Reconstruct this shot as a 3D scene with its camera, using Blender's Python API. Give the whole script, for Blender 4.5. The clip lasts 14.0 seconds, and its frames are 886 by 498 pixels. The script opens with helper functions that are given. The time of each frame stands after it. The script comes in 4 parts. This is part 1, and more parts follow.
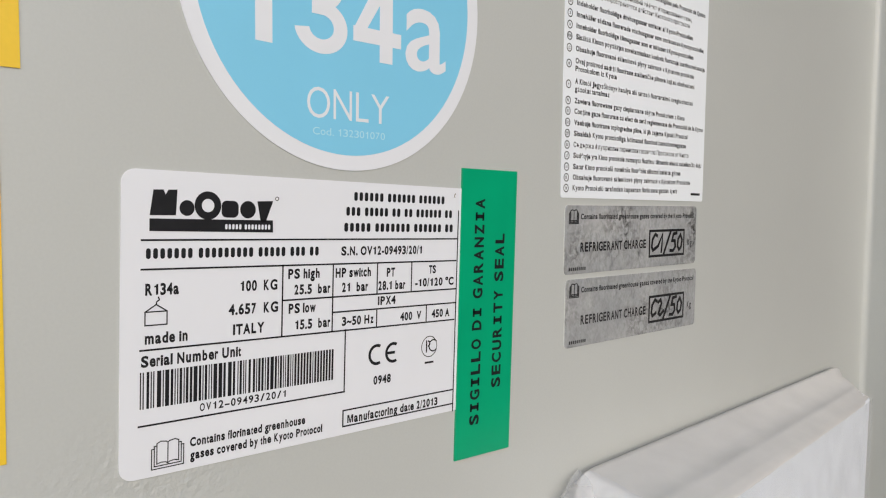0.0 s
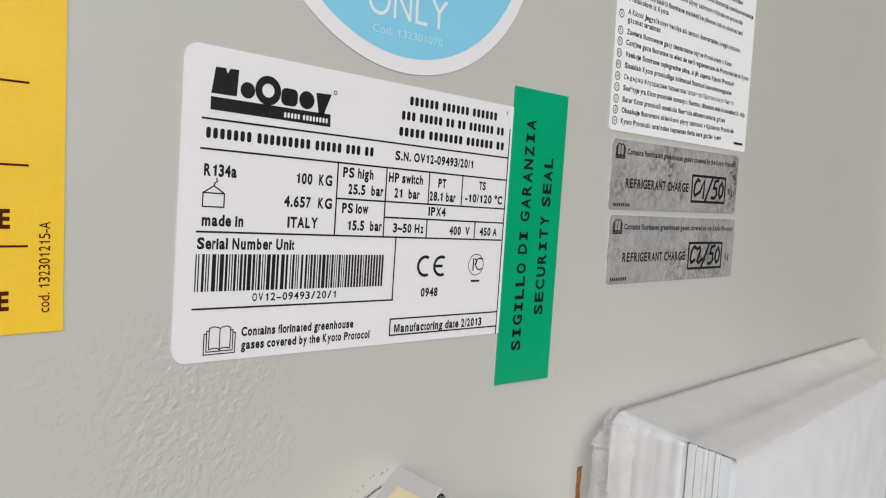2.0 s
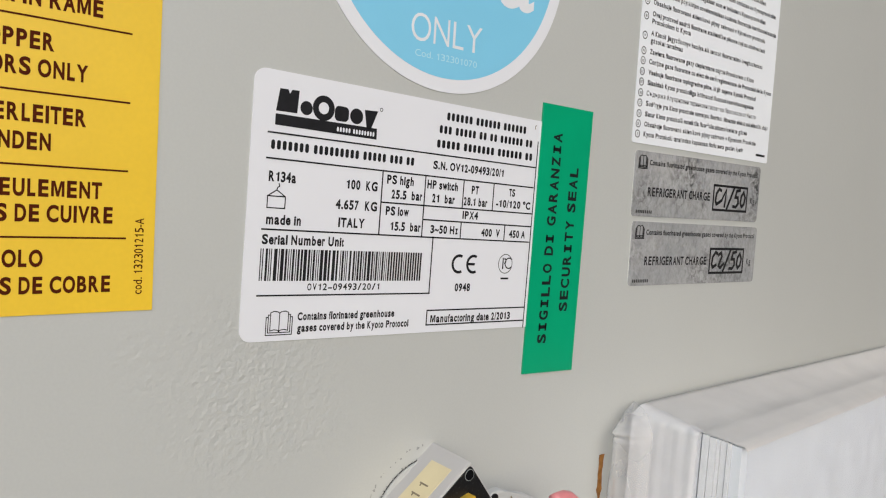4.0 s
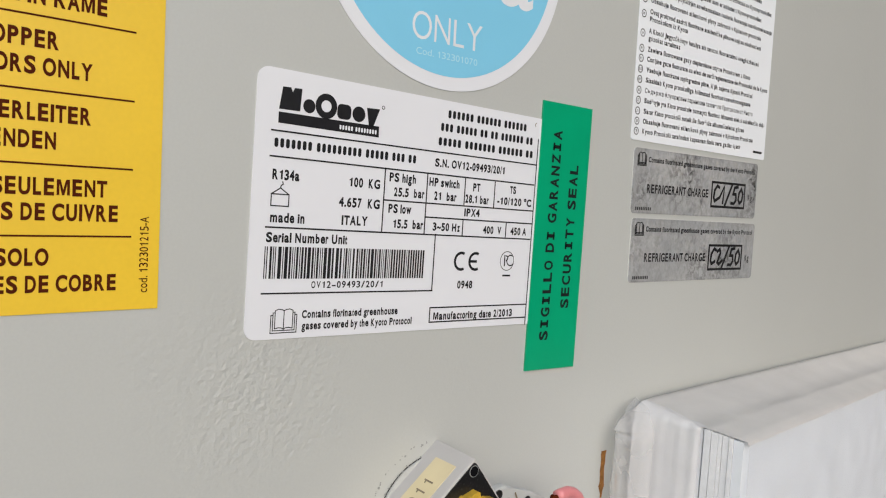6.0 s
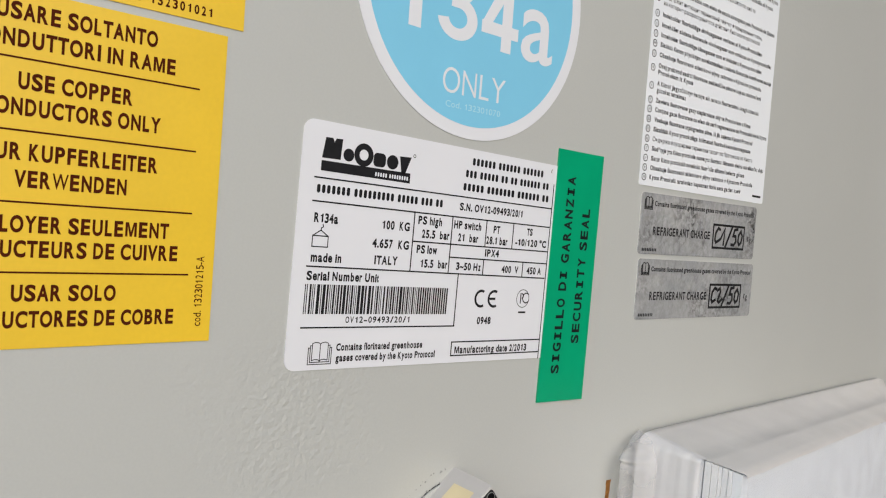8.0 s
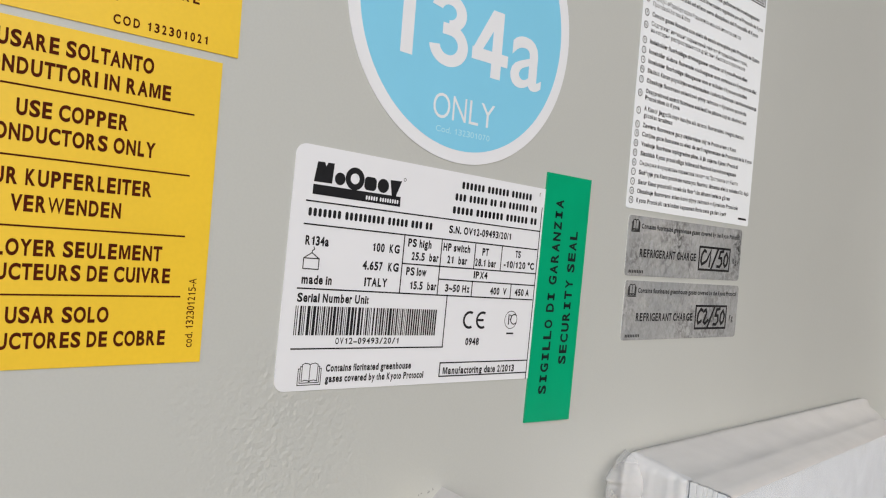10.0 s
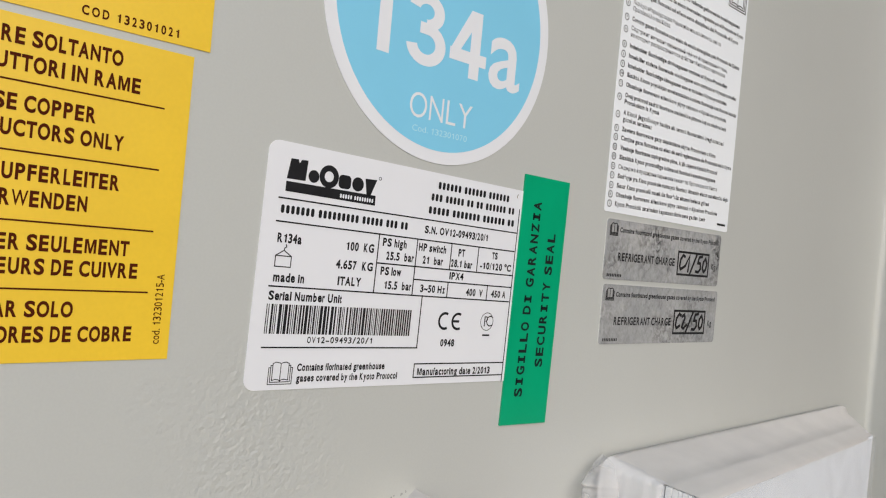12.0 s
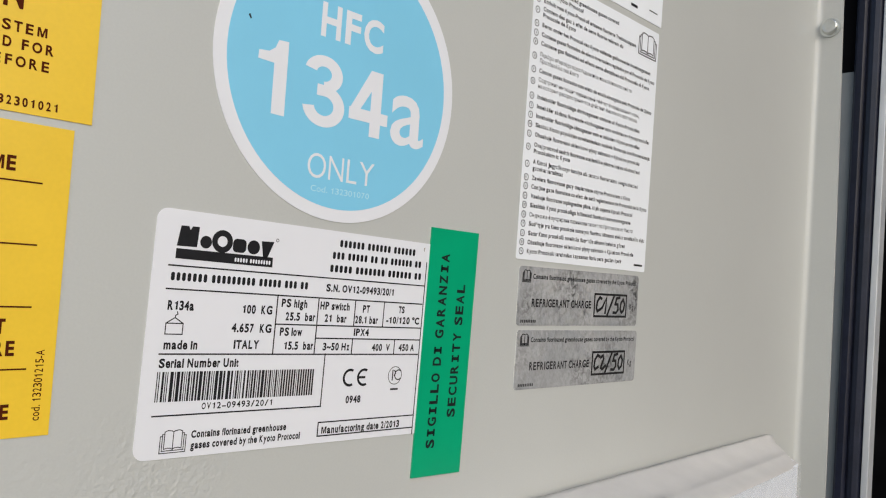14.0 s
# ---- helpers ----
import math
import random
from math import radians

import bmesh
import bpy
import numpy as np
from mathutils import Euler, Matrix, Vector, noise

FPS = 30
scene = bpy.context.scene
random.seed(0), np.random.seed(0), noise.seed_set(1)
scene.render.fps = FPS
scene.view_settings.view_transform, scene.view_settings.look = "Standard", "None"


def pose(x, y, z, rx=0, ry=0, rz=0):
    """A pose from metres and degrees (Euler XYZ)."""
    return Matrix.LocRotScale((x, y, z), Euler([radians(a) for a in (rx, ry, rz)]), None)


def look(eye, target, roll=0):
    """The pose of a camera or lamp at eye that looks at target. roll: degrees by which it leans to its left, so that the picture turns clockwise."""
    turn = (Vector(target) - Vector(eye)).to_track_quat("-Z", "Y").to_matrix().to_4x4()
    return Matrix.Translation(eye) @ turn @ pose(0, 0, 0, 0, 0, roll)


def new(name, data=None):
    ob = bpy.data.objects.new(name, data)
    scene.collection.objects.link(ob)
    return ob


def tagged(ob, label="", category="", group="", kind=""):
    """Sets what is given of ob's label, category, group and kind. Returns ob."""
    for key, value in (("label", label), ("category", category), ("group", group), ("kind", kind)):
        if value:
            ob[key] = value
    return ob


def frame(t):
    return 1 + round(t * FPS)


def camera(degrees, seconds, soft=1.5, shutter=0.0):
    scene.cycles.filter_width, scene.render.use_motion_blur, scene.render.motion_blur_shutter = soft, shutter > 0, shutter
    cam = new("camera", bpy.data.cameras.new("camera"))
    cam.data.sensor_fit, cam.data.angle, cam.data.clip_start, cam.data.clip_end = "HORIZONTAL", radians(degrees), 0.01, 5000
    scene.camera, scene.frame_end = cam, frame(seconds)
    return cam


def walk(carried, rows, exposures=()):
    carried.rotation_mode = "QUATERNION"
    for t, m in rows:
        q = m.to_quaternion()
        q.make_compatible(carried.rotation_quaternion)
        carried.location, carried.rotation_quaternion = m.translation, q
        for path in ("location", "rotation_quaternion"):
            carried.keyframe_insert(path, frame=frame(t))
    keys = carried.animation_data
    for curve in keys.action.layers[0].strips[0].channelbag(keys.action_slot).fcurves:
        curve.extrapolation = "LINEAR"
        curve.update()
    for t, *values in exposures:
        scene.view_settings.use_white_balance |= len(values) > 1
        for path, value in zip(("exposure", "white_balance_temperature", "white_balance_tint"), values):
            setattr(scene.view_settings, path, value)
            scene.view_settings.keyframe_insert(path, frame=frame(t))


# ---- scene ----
cam = camera(60.8, 14.0, soft=1.15)
PATH = [
    (0, (-0.0543, -0.1659, 1.4904), (1.3184, 1.2834, 1.3657), 0.55),
    (0.5, (-0.0538, -0.1641, 1.4877), (1.3220, 1.2821, 1.3630), 0.35),
    (1, (-0.0560, -0.1600, 1.4773), (1.3138, 1.2900, 1.3319), 1.23),
    (1.5, (-0.0585, -0.1576, 1.4717), (1.3015, 1.2998, 1.3096), 1.77),
    (2, (-0.0613, -0.1557, 1.4680), (1.2991, 1.3025, 1.3169), 2.75),
    (2.5, (-0.0687, -0.1582, 1.4667), (1.2868, 1.3057, 1.3266), 3.05),
    (3, (-0.0746, -0.1691, 1.4685), (1.2038, 1.3640, 1.3452), 3.36),
    (3.5, (-0.0741, -0.1779, 1.4709), (1.1914, 1.3666, 1.3561), 3.33),
    (3.7, (-0.0746, -0.1766, 1.4677), (1.1966, 1.3620, 1.3383), 3.30),
    (5.8, (-0.0786, -0.1747, 1.4661), (1.2140, 1.3452, 1.3287), 3.33),
    (6, (-0.0779, -0.1750, 1.4655), (1.2099, 1.3500, 1.3396), 2.77),
    (6.5, (-0.0812, -0.1737, 1.4612), (1.1912, 1.3642, 1.3356), 2.98),
    (7, (-0.0843, -0.1764, 1.4656), (1.1979, 1.3544, 1.3536), 3.40),
    (7.5, (-0.0941, -0.1801, 1.4690), (1.1840, 1.3571, 1.4091), 3.70),
    (8, (-0.0952, -0.1807, 1.4711), (1.2045, 1.3381, 1.4039), 4.07),
    (8.2, (-0.0983, -0.1827, 1.4785), (1.1971, 1.3406, 1.4370), 4.31),
    (10.3, (-0.0965, -0.1842, 1.4724), (1.2217, 1.3197, 1.4454), 4.55),
    (10.5, (-0.0946, -0.1863, 1.4714), (1.2283, 1.3134, 1.4421), 4.65),
    (11, (-0.0925, -0.1852, 1.4683), (1.2568, 1.2908, 1.4456), 5.01),
    (11.5, (-0.0914, -0.1856, 1.4681), (1.2543, 1.2939, 1.4551), 4.74),
    (12, (-0.0932, -0.1854, 1.4717), (1.2454, 1.3005, 1.4668), 5.12),
    (12.5, (-0.0924, -0.1859, 1.4730), (1.2536, 1.2932, 1.4889), 5.02),
    (13, (-0.0889, -0.1879, 1.4729), (1.2741, 1.2753, 1.5045), 4.49),
    (13.5, (-0.0894, -0.1894, 1.4815), (1.2767, 1.2702, 1.5388), 4.09),
    (14, (-0.0814, -0.2007, 1.4842), (1.3244, 1.2205, 1.5481), 3.90),
]
walk(cam, [(t, look(eye, target, roll)) for t, eye, target, roll in PATH])

# ---- light ----
world = bpy.data.worlds.new("sky")
scene.world = world
world.use_nodes = True
wn = world.node_tree
sky = wn.nodes.new("ShaderNodeTexSky")
sky.sky_type = "NISHITA"
sky.sun_disc = False
sky.sun_elevation = radians(29)
sky.sun_rotation = radians(204)
sky.air_density, sky.dust_density, sky.ozone_density = 1.0, 2.0, 1.0
wn.links.new(sky.outputs[0], wn.nodes["Background"].inputs[0])
wn.nodes["Background"].inputs[1].default_value = 0.135
sun = new("sun", bpy.data.lights.new("sun", "SUN"))
sun.data.energy, sun.data.angle, sun.data.color = 1.16, radians(70), (0.97, 0.99, 1.0)
sun.matrix_world = look((-1.9, -4.4, 4.2), (0.1, 0, 1.4))
scene.view_settings.exposure = 0.05

# ---- materials ----


def material(name, color, rough=0.5, metal=0.0, spec=0.5, var=0.06, scale=40.0, bump=0.0, bump_scale=400.0, fine=0.0, fine_scale=2500.0):
    """A procedural surface with a broad and a fine variation of its colour, and relief."""
    m = bpy.data.materials.new(name)
    m.use_nodes = True
    nt = m.node_tree
    b = nt.nodes["Principled BSDF"]
    b.inputs["Roughness"].default_value = rough
    b.inputs["Metallic"].default_value = metal
    b.inputs["Specular IOR Level"].default_value = spec
    co = nt.nodes.new("ShaderNodeTexCoord")
    n1 = nt.nodes.new("ShaderNodeTexNoise")
    n1.inputs["Scale"].default_value = scale
    n1.inputs["Detail"].default_value = 6
    nt.links.new(co.outputs["Object"], n1.inputs["Vector"])
    ramp = nt.nodes.new("ShaderNodeValToRGB")
    ramp.color_ramp.elements[0].position, ramp.color_ramp.elements[1].position = 0.3, 0.7
    ramp.color_ramp.elements[0].color = (*[c * (1 - var) for c in color], 1)
    ramp.color_ramp.elements[1].color = (*[min(1, c * (1 + var)) for c in color], 1)
    nt.links.new(n1.outputs["Fac"], ramp.inputs[0])
    last = ramp.outputs[0]
    if fine:
        n3 = nt.nodes.new("ShaderNodeTexNoise")
        n3.inputs["Scale"].default_value = fine_scale
        n3.inputs["Detail"].default_value = 2
        nt.links.new(co.outputs["Object"], n3.inputs["Vector"])
        r3 = nt.nodes.new("ShaderNodeValToRGB")
        r3.color_ramp.elements[0].position, r3.color_ramp.elements[1].position = 0.3, 0.7
        r3.color_ramp.elements[0].color = (1 - fine, 1 - fine, 1 - fine, 1)
        mix = nt.nodes.new("ShaderNodeMix")
        mix.data_type, mix.blend_type = "RGBA", "MULTIPLY"
        mix.inputs[0].default_value = 1.0
        nt.links.new(n3.outputs["Fac"], r3.inputs[0])
        nt.links.new(last, mix.inputs[6])
        nt.links.new(r3.outputs[0], mix.inputs[7])
        last = mix.outputs[2]
    nt.links.new(last, b.inputs["Base Color"])
    if bump:
        n2 = nt.nodes.new("ShaderNodeTexNoise")
        n2.inputs["Scale"].default_value = bump_scale
        n2.inputs["Detail"].default_value = 3
        nt.links.new(co.outputs["Object"], n2.inputs["Vector"])
        bp = nt.nodes.new("ShaderNodeBump")
        bp.inputs["Strength"].default_value = 1.0
        bp.inputs["Distance"].default_value = bump
        nt.links.new(n2.outputs["Fac"], bp.inputs["Height"])
        nt.links.new(bp.outputs[0], b.inputs["Normal"])
    return m


M_PANEL = material("powder_coat", (0.52, 0.531, 0.51), 0.3, 0, 0.5, 0.025, 9, 0.00022, 500, 0.03, 1400)


def patchy_peel(m, scale, low, high):
    """Lets the relief of a paint come and go in broad patches."""
    nt = m.node_tree
    bp = [n for n in nt.nodes if n.bl_idname == "ShaderNodeBump"][0]
    co = [n for n in nt.nodes if n.bl_idname == "ShaderNodeTexCoord"][0]
    n = nt.nodes.new("ShaderNodeTexNoise")
    n.inputs["Scale"].default_value = scale
    n.inputs["Detail"].default_value = 2
    nt.links.new(co.outputs["Object"], n.inputs["Vector"])
    mr = nt.nodes.new("ShaderNodeMapRange")
    mr.inputs["From Min"].default_value, mr.inputs["From Max"].default_value = 0.42, 0.66
    mr.inputs["To Min"].default_value, mr.inputs["To Max"].default_value = low, high
    nt.links.new(n.outputs["Fac"], mr.inputs["Value"])
    # one rough patch of thick paint, about a hand wide, below the rating plate
    mp = nt.nodes.new("ShaderNodeMapping")
    mp.inputs["Location"].default_value = (-0.0125 / 0.037, 0, -1.415 / 0.031)
    mp.inputs["Scale"].default_value = (1 / 0.037, 0, 1 / 0.031)
    nt.links.new(co.outputs["Object"], mp.inputs["Vector"])
    ln = nt.nodes.new("ShaderNodeVectorMath")
    ln.operation = "LENGTH"
    nt.links.new(mp.outputs[0], ln.inputs[0])
    near = nt.nodes.new("ShaderNodeMapRange")
    near.inputs["From Min"].default_value, near.inputs["From Max"].default_value = -0.55, 0.35
    near.inputs["To Min"].default_value, near.inputs["To Max"].default_value = 0.00062, 0.0
    ragged = nt.nodes.new("ShaderNodeMath")
    ragged.operation = "MULTIPLY_ADD"
    ragged.inputs[1].default_value = -1.6
    spot = nt.nodes.new("ShaderNodeTexNoise")
    spot.inputs["Scale"].default_value = 38
    nt.links.new(co.outputs["Object"], spot.inputs["Vector"])
    nt.links.new(spot.outputs["Fac"], ragged.inputs[0])
    nt.links.new(ln.outputs["Value"], ragged.inputs[2])
    nt.links.new(ragged.outputs[0], near.inputs["Value"])
    add = nt.nodes.new("ShaderNodeMath")
    nt.links.new(mr.outputs[0], add.inputs[0])
    nt.links.new(near.outputs[0], add.inputs[1])
    nt.links.new(add.outputs[0], bp.inputs["Distance"])


patchy_peel(M_PANEL, 16, 0.00002, 0.00007)
M_WHITE = material("white_vinyl", (0.775, 0.787, 0.825), 0.38, 0, 0.4, 0.012, 30, 0.00001, 300)
M_PAPERLABEL = material("white_paper_label", (0.835, 0.865, 0.9), 0.5, 0, 0.35, 0.015, 40)
M_INK = material("black_ink", (0.012, 0.012, 0.014), 0.5, 0, 0.25, 0.15, 300)
M_YELLOW = material("yellow_vinyl", (0.86, 0.565, 0.035), 0.36, 0, 0.45, 0.03, 35, 0.00001, 500, 0.03, 900)
M_BROWNINK = material("dark_brown_ink", (0.075, 0.014, 0.004), 0.7, 0, 0.05, 0.15, 300)
M_BLUE = material("sky_blue_vinyl", (0.23, 0.6, 0.82), 0.36, 0, 0.45, 0.02, 30, 0.00001, 400)
M_PALEBLUE = material("pale_blue_ink", (0.47, 0.75, 0.88), 0.4, 0, 0.4, 0.03, 300)
M_GREEN = material("green_seal_film", (0.0, 0.36, 0.17), 0.34, 0, 0.5, 0.05, 60, 0.00002, 250)
M_PAPER = material("paper", (0.85, 0.885, 0.93), 0.7, 0, 0.3, 0.02, 20, 0.00004, 30, 0.015, 700)
M_PAGES = material("paper_edges", (0.89, 0.9, 0.92), 0.8, 0, 0.2, 0.03, 300, 0, 1, 0.05, 1800)
M_GREYBOX = material("grey_switch_plastic", (0.5, 0.49, 0.475), 0.4, 0, 0.5, 0.03, 80, 0.00003, 900)
M_BLACKPL = material("black_switch_plastic", (0.02, 0.02, 0.022), 0.35, 0, 0.5, 0.3, 200, 0.00004, 700, 0.3, 1500)
dust = [n for n in M_BLACKPL.node_tree.nodes if n.bl_idname == "ShaderNodeValToRGB"][0].color_ramp.elements
dust[0].position, dust[1].position, dust[1].color = 0.6, 0.78, (0.09, 0.09, 0.088, 1)
[n for n in M_BLACKPL.node_tree.nodes if n.bl_idname == "ShaderNodeTexNoise"][0].inputs["Scale"].default_value = 1500
M_CREAM = material("cream_tape", (0.7, 0.61, 0.38), 0.5, 0, 0.4, 0.04, 90)
M_PENCIL = material("faded_grey_print", (0.22, 0.18, 0.12), 0.6, 0, 0.3, 0.25, 700)
M_YELPL = material("yellow_plastic", (0.6, 0.385, 0.045), 0.33, 0, 0.5, 0.2, 260, 0.00004, 400)
M_TERMINAL = material("light_grey_terminal", (0.5, 0.51, 0.5), 0.45, 0, 0.5, 0.06, 150, 0.00003, 800)
M_PINK = material("pink_cable_sheath", (0.72, 0.25, 0.26), 0.3, 0, 0.5, 0.06, 200)
M_RESIDUE = material("brown_adhesive_residue", (0.3, 0.13, 0.03), 0.7, 0, 0.3, 0.35, 400, 0.0001, 700)
M_ZINC = material("zinc_plated_steel", (0.62, 0.63, 0.6), 0.28, 0.9, 0.5, 0.12, 150, 0.00004, 500)
M_RUBBER = material("black_rubber", (0.014, 0.017, 0.034), 0.4, 0, 0.5, 0.25, 60, 0.00006, 500, 0.3, 900)
M_ALU = material("pale_aluminium_edge", (0.62, 0.64, 0.66), 0.35, 0.3, 0.5, 0.05, 60)
# near-black colour stands in for shade in the cabinet, hinge recess and screw holes
M_SHADE_BLACK = material("painted_shade_black", (0.007, 0.007, 0.008), 1.0, 0, 0.0, 0.3, 20)
M_GREYSTEEL = material("grey_frame_steel", (0.3, 0.31, 0.3), 0.4, 0, 0.5, 0.04, 40, 0.00005, 500)
M_CONCRETE = material("roof_concrete", (0.34, 0.33, 0.31), 0.9, 0, 0.3, 0.2, 3, 0.002, 60, 0.2, 120)


def silver_foil():
    """Brushed and crinkled silver foil, with dark blotches painted in for uneven reflections."""
    m = material("silver_foil", (0.925, 0.95, 0.97), 0.21, 0.56, 0.5, 0.2, 40, 0.0019, 150, 0.1, 700)
    nt = m.node_tree
    b = nt.nodes["Principled BSDF"]
    co = [n for n in nt.nodes if n.bl_idname == "ShaderNodeTexCoord"][0]
    n1 = nt.nodes.new("ShaderNodeTexNoise")
    n1.inputs["Scale"].default_value = 360
    n1.inputs["Detail"].default_value = 7
    n1.inputs["Roughness"].default_value = 0.65
    n1.inputs["Distortion"].default_value = 0.8
    nt.links.new(co.outputs["Object"], n1.inputs["Vector"])
    ramp = nt.nodes.new("ShaderNodeValToRGB")
    ramp.color_ramp.elements[0].position, ramp.color_ramp.elements[1].position = 0.36, 0.6
    ramp.color_ramp.elements[0].color, ramp.color_ramp.elements[1].color = (0.15, 0.15, 0.14, 1), (1, 1, 1, 1)
    nt.links.new(n1.outputs["Fac"], ramp.inputs[0])
    mix = nt.nodes.new("ShaderNodeMix")
    mix.data_type, mix.blend_type = "RGBA", "MULTIPLY"
    # the painted dark reflections come in broad patches
    n4 = nt.nodes.new("ShaderNodeTexNoise")
    n4.inputs["Scale"].default_value = 34
    n4.inputs["Detail"].default_value = 3
    nt.links.new(co.outputs["Object"], n4.inputs["Vector"])
    mr = nt.nodes.new("ShaderNodeMapRange")
    mr.inputs["From Min"].default_value, mr.inputs["From Max"].default_value = 0.5, 0.64
    mr.inputs["To Min"].default_value, mr.inputs["To Max"].default_value = 0.12, 0.9
    nt.links.new(n4.outputs["Fac"], mr.inputs["Value"])
    nt.links.new(mr.outputs[0], mix.inputs[0])
    old = b.inputs["Base Color"].links[0].from_socket
    nt.links.new(old, mix.inputs[6])
    nt.links.new(ramp.outputs[0], mix.inputs[7])
    nt.links.new(mix.outputs[2], b.inputs["Base Color"])
    return m


M_SILVER = silver_foil()


def film_material(name, clear, tint, rough, crease=0.0006):
    """Clear plastic film: mostly see-through, with a milky and a glossy part."""
    m = bpy.data.materials.new(name)
    m.use_nodes = True
    nt = m.node_tree
    nt.nodes.remove(nt.nodes["Principled BSDF"])
    tr = nt.nodes.new("ShaderNodeBsdfTransparent")
    di = nt.nodes.new("ShaderNodeBsdfPrincipled")
    di.inputs["Base Color"].default_value = (*tint, 1)
    di.inputs["Roughness"].default_value = rough
    co = nt.nodes.new("ShaderNodeTexCoord")
    n = nt.nodes.new("ShaderNodeTexNoise")
    n.inputs["Scale"].default_value = 55
    n.inputs["Detail"].default_value = 4
    nt.links.new(co.outputs["Object"], n.inputs["Vector"])
    bp = nt.nodes.new("ShaderNodeBump")
    bp.inputs["Distance"].default_value = crease
    nt.links.new(n.outputs["Fac"], bp.inputs["Height"])
    nt.links.new(bp.outputs[0], di.inputs["Normal"])
    mix = nt.nodes.new("ShaderNodeMixShader")
    mr = nt.nodes.new("ShaderNodeMapRange")
    mr.inputs["To Min"].default_value, mr.inputs["To Max"].default_value = max(0, 1 - clear - 0.12), min(1, 1 - clear + 0.12)
    nt.links.new(n.outputs["Fac"], mr.inputs["Value"])
    nt.links.new(mr.outputs[0], mix.inputs[0])
    nt.links.new(tr.outputs[0], mix.inputs[1])
    nt.links.new(di.outputs[0], mix.inputs[2])
    nt.links.new(mix.outputs[0], nt.nodes["Material Output"].inputs[0])
    return m


M_FILM = film_material("clear_film", 0.7, (0.86, 0.86, 0.86), 0.08, 0.0018)
M_FRONT = film_material("clear_front_film", 0.8, (0.79, 0.82, 0.88), 0.22, 0.00015)
M_DRAPE = film_material("cloudy_film", 0.36, (0.93, 0.92, 0.93), 0.3, 0.0006)
M_MILKY = film_material("milky_film", 0.06, (0.695, 0.676, 0.652), 0.34, 0.0004)

# ---- building helpers; label sheets are laid out in millimetres on the door ----
Z0 = 1.44


def mm(x, y, z):
    return Vector((x / 1000, y / 1000, Z0 + z / 1000))


def part(name, bm, mat, parent=None, label=""):
    """Links a bmesh (or a mesh) as one object under its thing."""
    if isinstance(bm, bpy.types.Mesh):
        me = bm
    else:
        bmesh.ops.recalc_face_normals(bm, faces=bm.faces)
        me = bpy.data.meshes.new(name)
        bm.to_mesh(me)
        bm.free()
    me.materials.clear()
    me.materials.append(mat)
    ob = new(name, me)
    if parent is not None:
        ob.parent = parent
    if label:
        ob["label"] = label
    return ob


def thing(name, label, category, group="", kind=""):
    return tagged(new(name), label, category, group, kind)


LEAN = radians(1.42)


def hang(ob):
    """Turns a thing, laid out along the rating plate's edges, to the small lean that it has on the door."""
    p = Matrix.Translation((0.0104, 0, Z0))
    ob.matrix_world = p @ Matrix.Rotation(LEAN, 4, "Y") @ p.inverted()
    return ob


def prism(bm, plan, y_back, y_front, turn=None):
    """A flat plate: an outline of (x, z) in mm, from y_back to y_front in mm. turn: maps (x, z)."""
    pts = [turn(x, z) if turn else (x, z) for x, z in plan]
    a = [bm.verts.new(mm(x, y_front, z)) for x, z in pts]
    b = [bm.verts.new(mm(x, y_back, z)) for x, z in pts]
    bm.faces.new(a)
    bm.faces.new(b[::-1])
    for i in range(len(a)):
        j = (i + 1) % len(a)
        bm.faces.new((a[i], b[i], b[j], a[j]))
    return bm


def rounded(x0, z0, x1, z1, r=0.0, n=6):
    if r <= 0:
        return [(x0, z0), (x1, z0), (x1, z1), (x0, z1)]
    out = []
    for cx, cz, a0 in ((x1 - r, z0 + r, -90), (x1 - r, z1 - r, 0), (x0 + r, z1 - r, 90), (x0 + r, z0 + r, 180)):
        for k in range(n + 1):
            a = radians(a0 + 90 * k / n)
            out.append((cx + r * math.cos(a), cz + r * math.sin(a)))
    return out


def circle(cx, cz, r, n=72):
    return [(cx + r * math.cos(2 * math.pi * k / n), cz + r * math.sin(2 * math.pi * k / n)) for k in range(n)]


def tilt(cx, cz, deg):
    """Turns points of a label counter-clockwise about (cx, cz)."""
    c, s = math.cos(radians(deg)), math.sin(radians(deg))
    return lambda x, z: (cx + (x - cx) * c - (z - cz) * s, cz + (x - cx) * s + (z - cz) * c)


def flat(bm, plan, y, turn=None):
    pts = [turn(x, z) if turn else (x, z) for x, z in plan]
    bm.faces.new([bm.verts.new(mm(x, y, z)) for x, z in pts])


def ring(bm, cx, cz, r, w, y, turn=None, a0=0, a1=360, n=40):
    """A printed ring or arc of line width w."""
    k = [radians(a0 + (a1 - a0) * i / n) for i in range(n + 1)]
    for p, q in zip(k, k[1:]):
        flat(bm, [(cx + (r - w) * math.cos(p), cz + (r - w) * math.sin(p)), (cx + r * math.cos(p), cz + r * math.sin(p)),
                  (cx + r * math.cos(q), cz + r * math.sin(q)), (cx + (r - w) * math.cos(q), cz + (r - w) * math.sin(q))], y, turn)


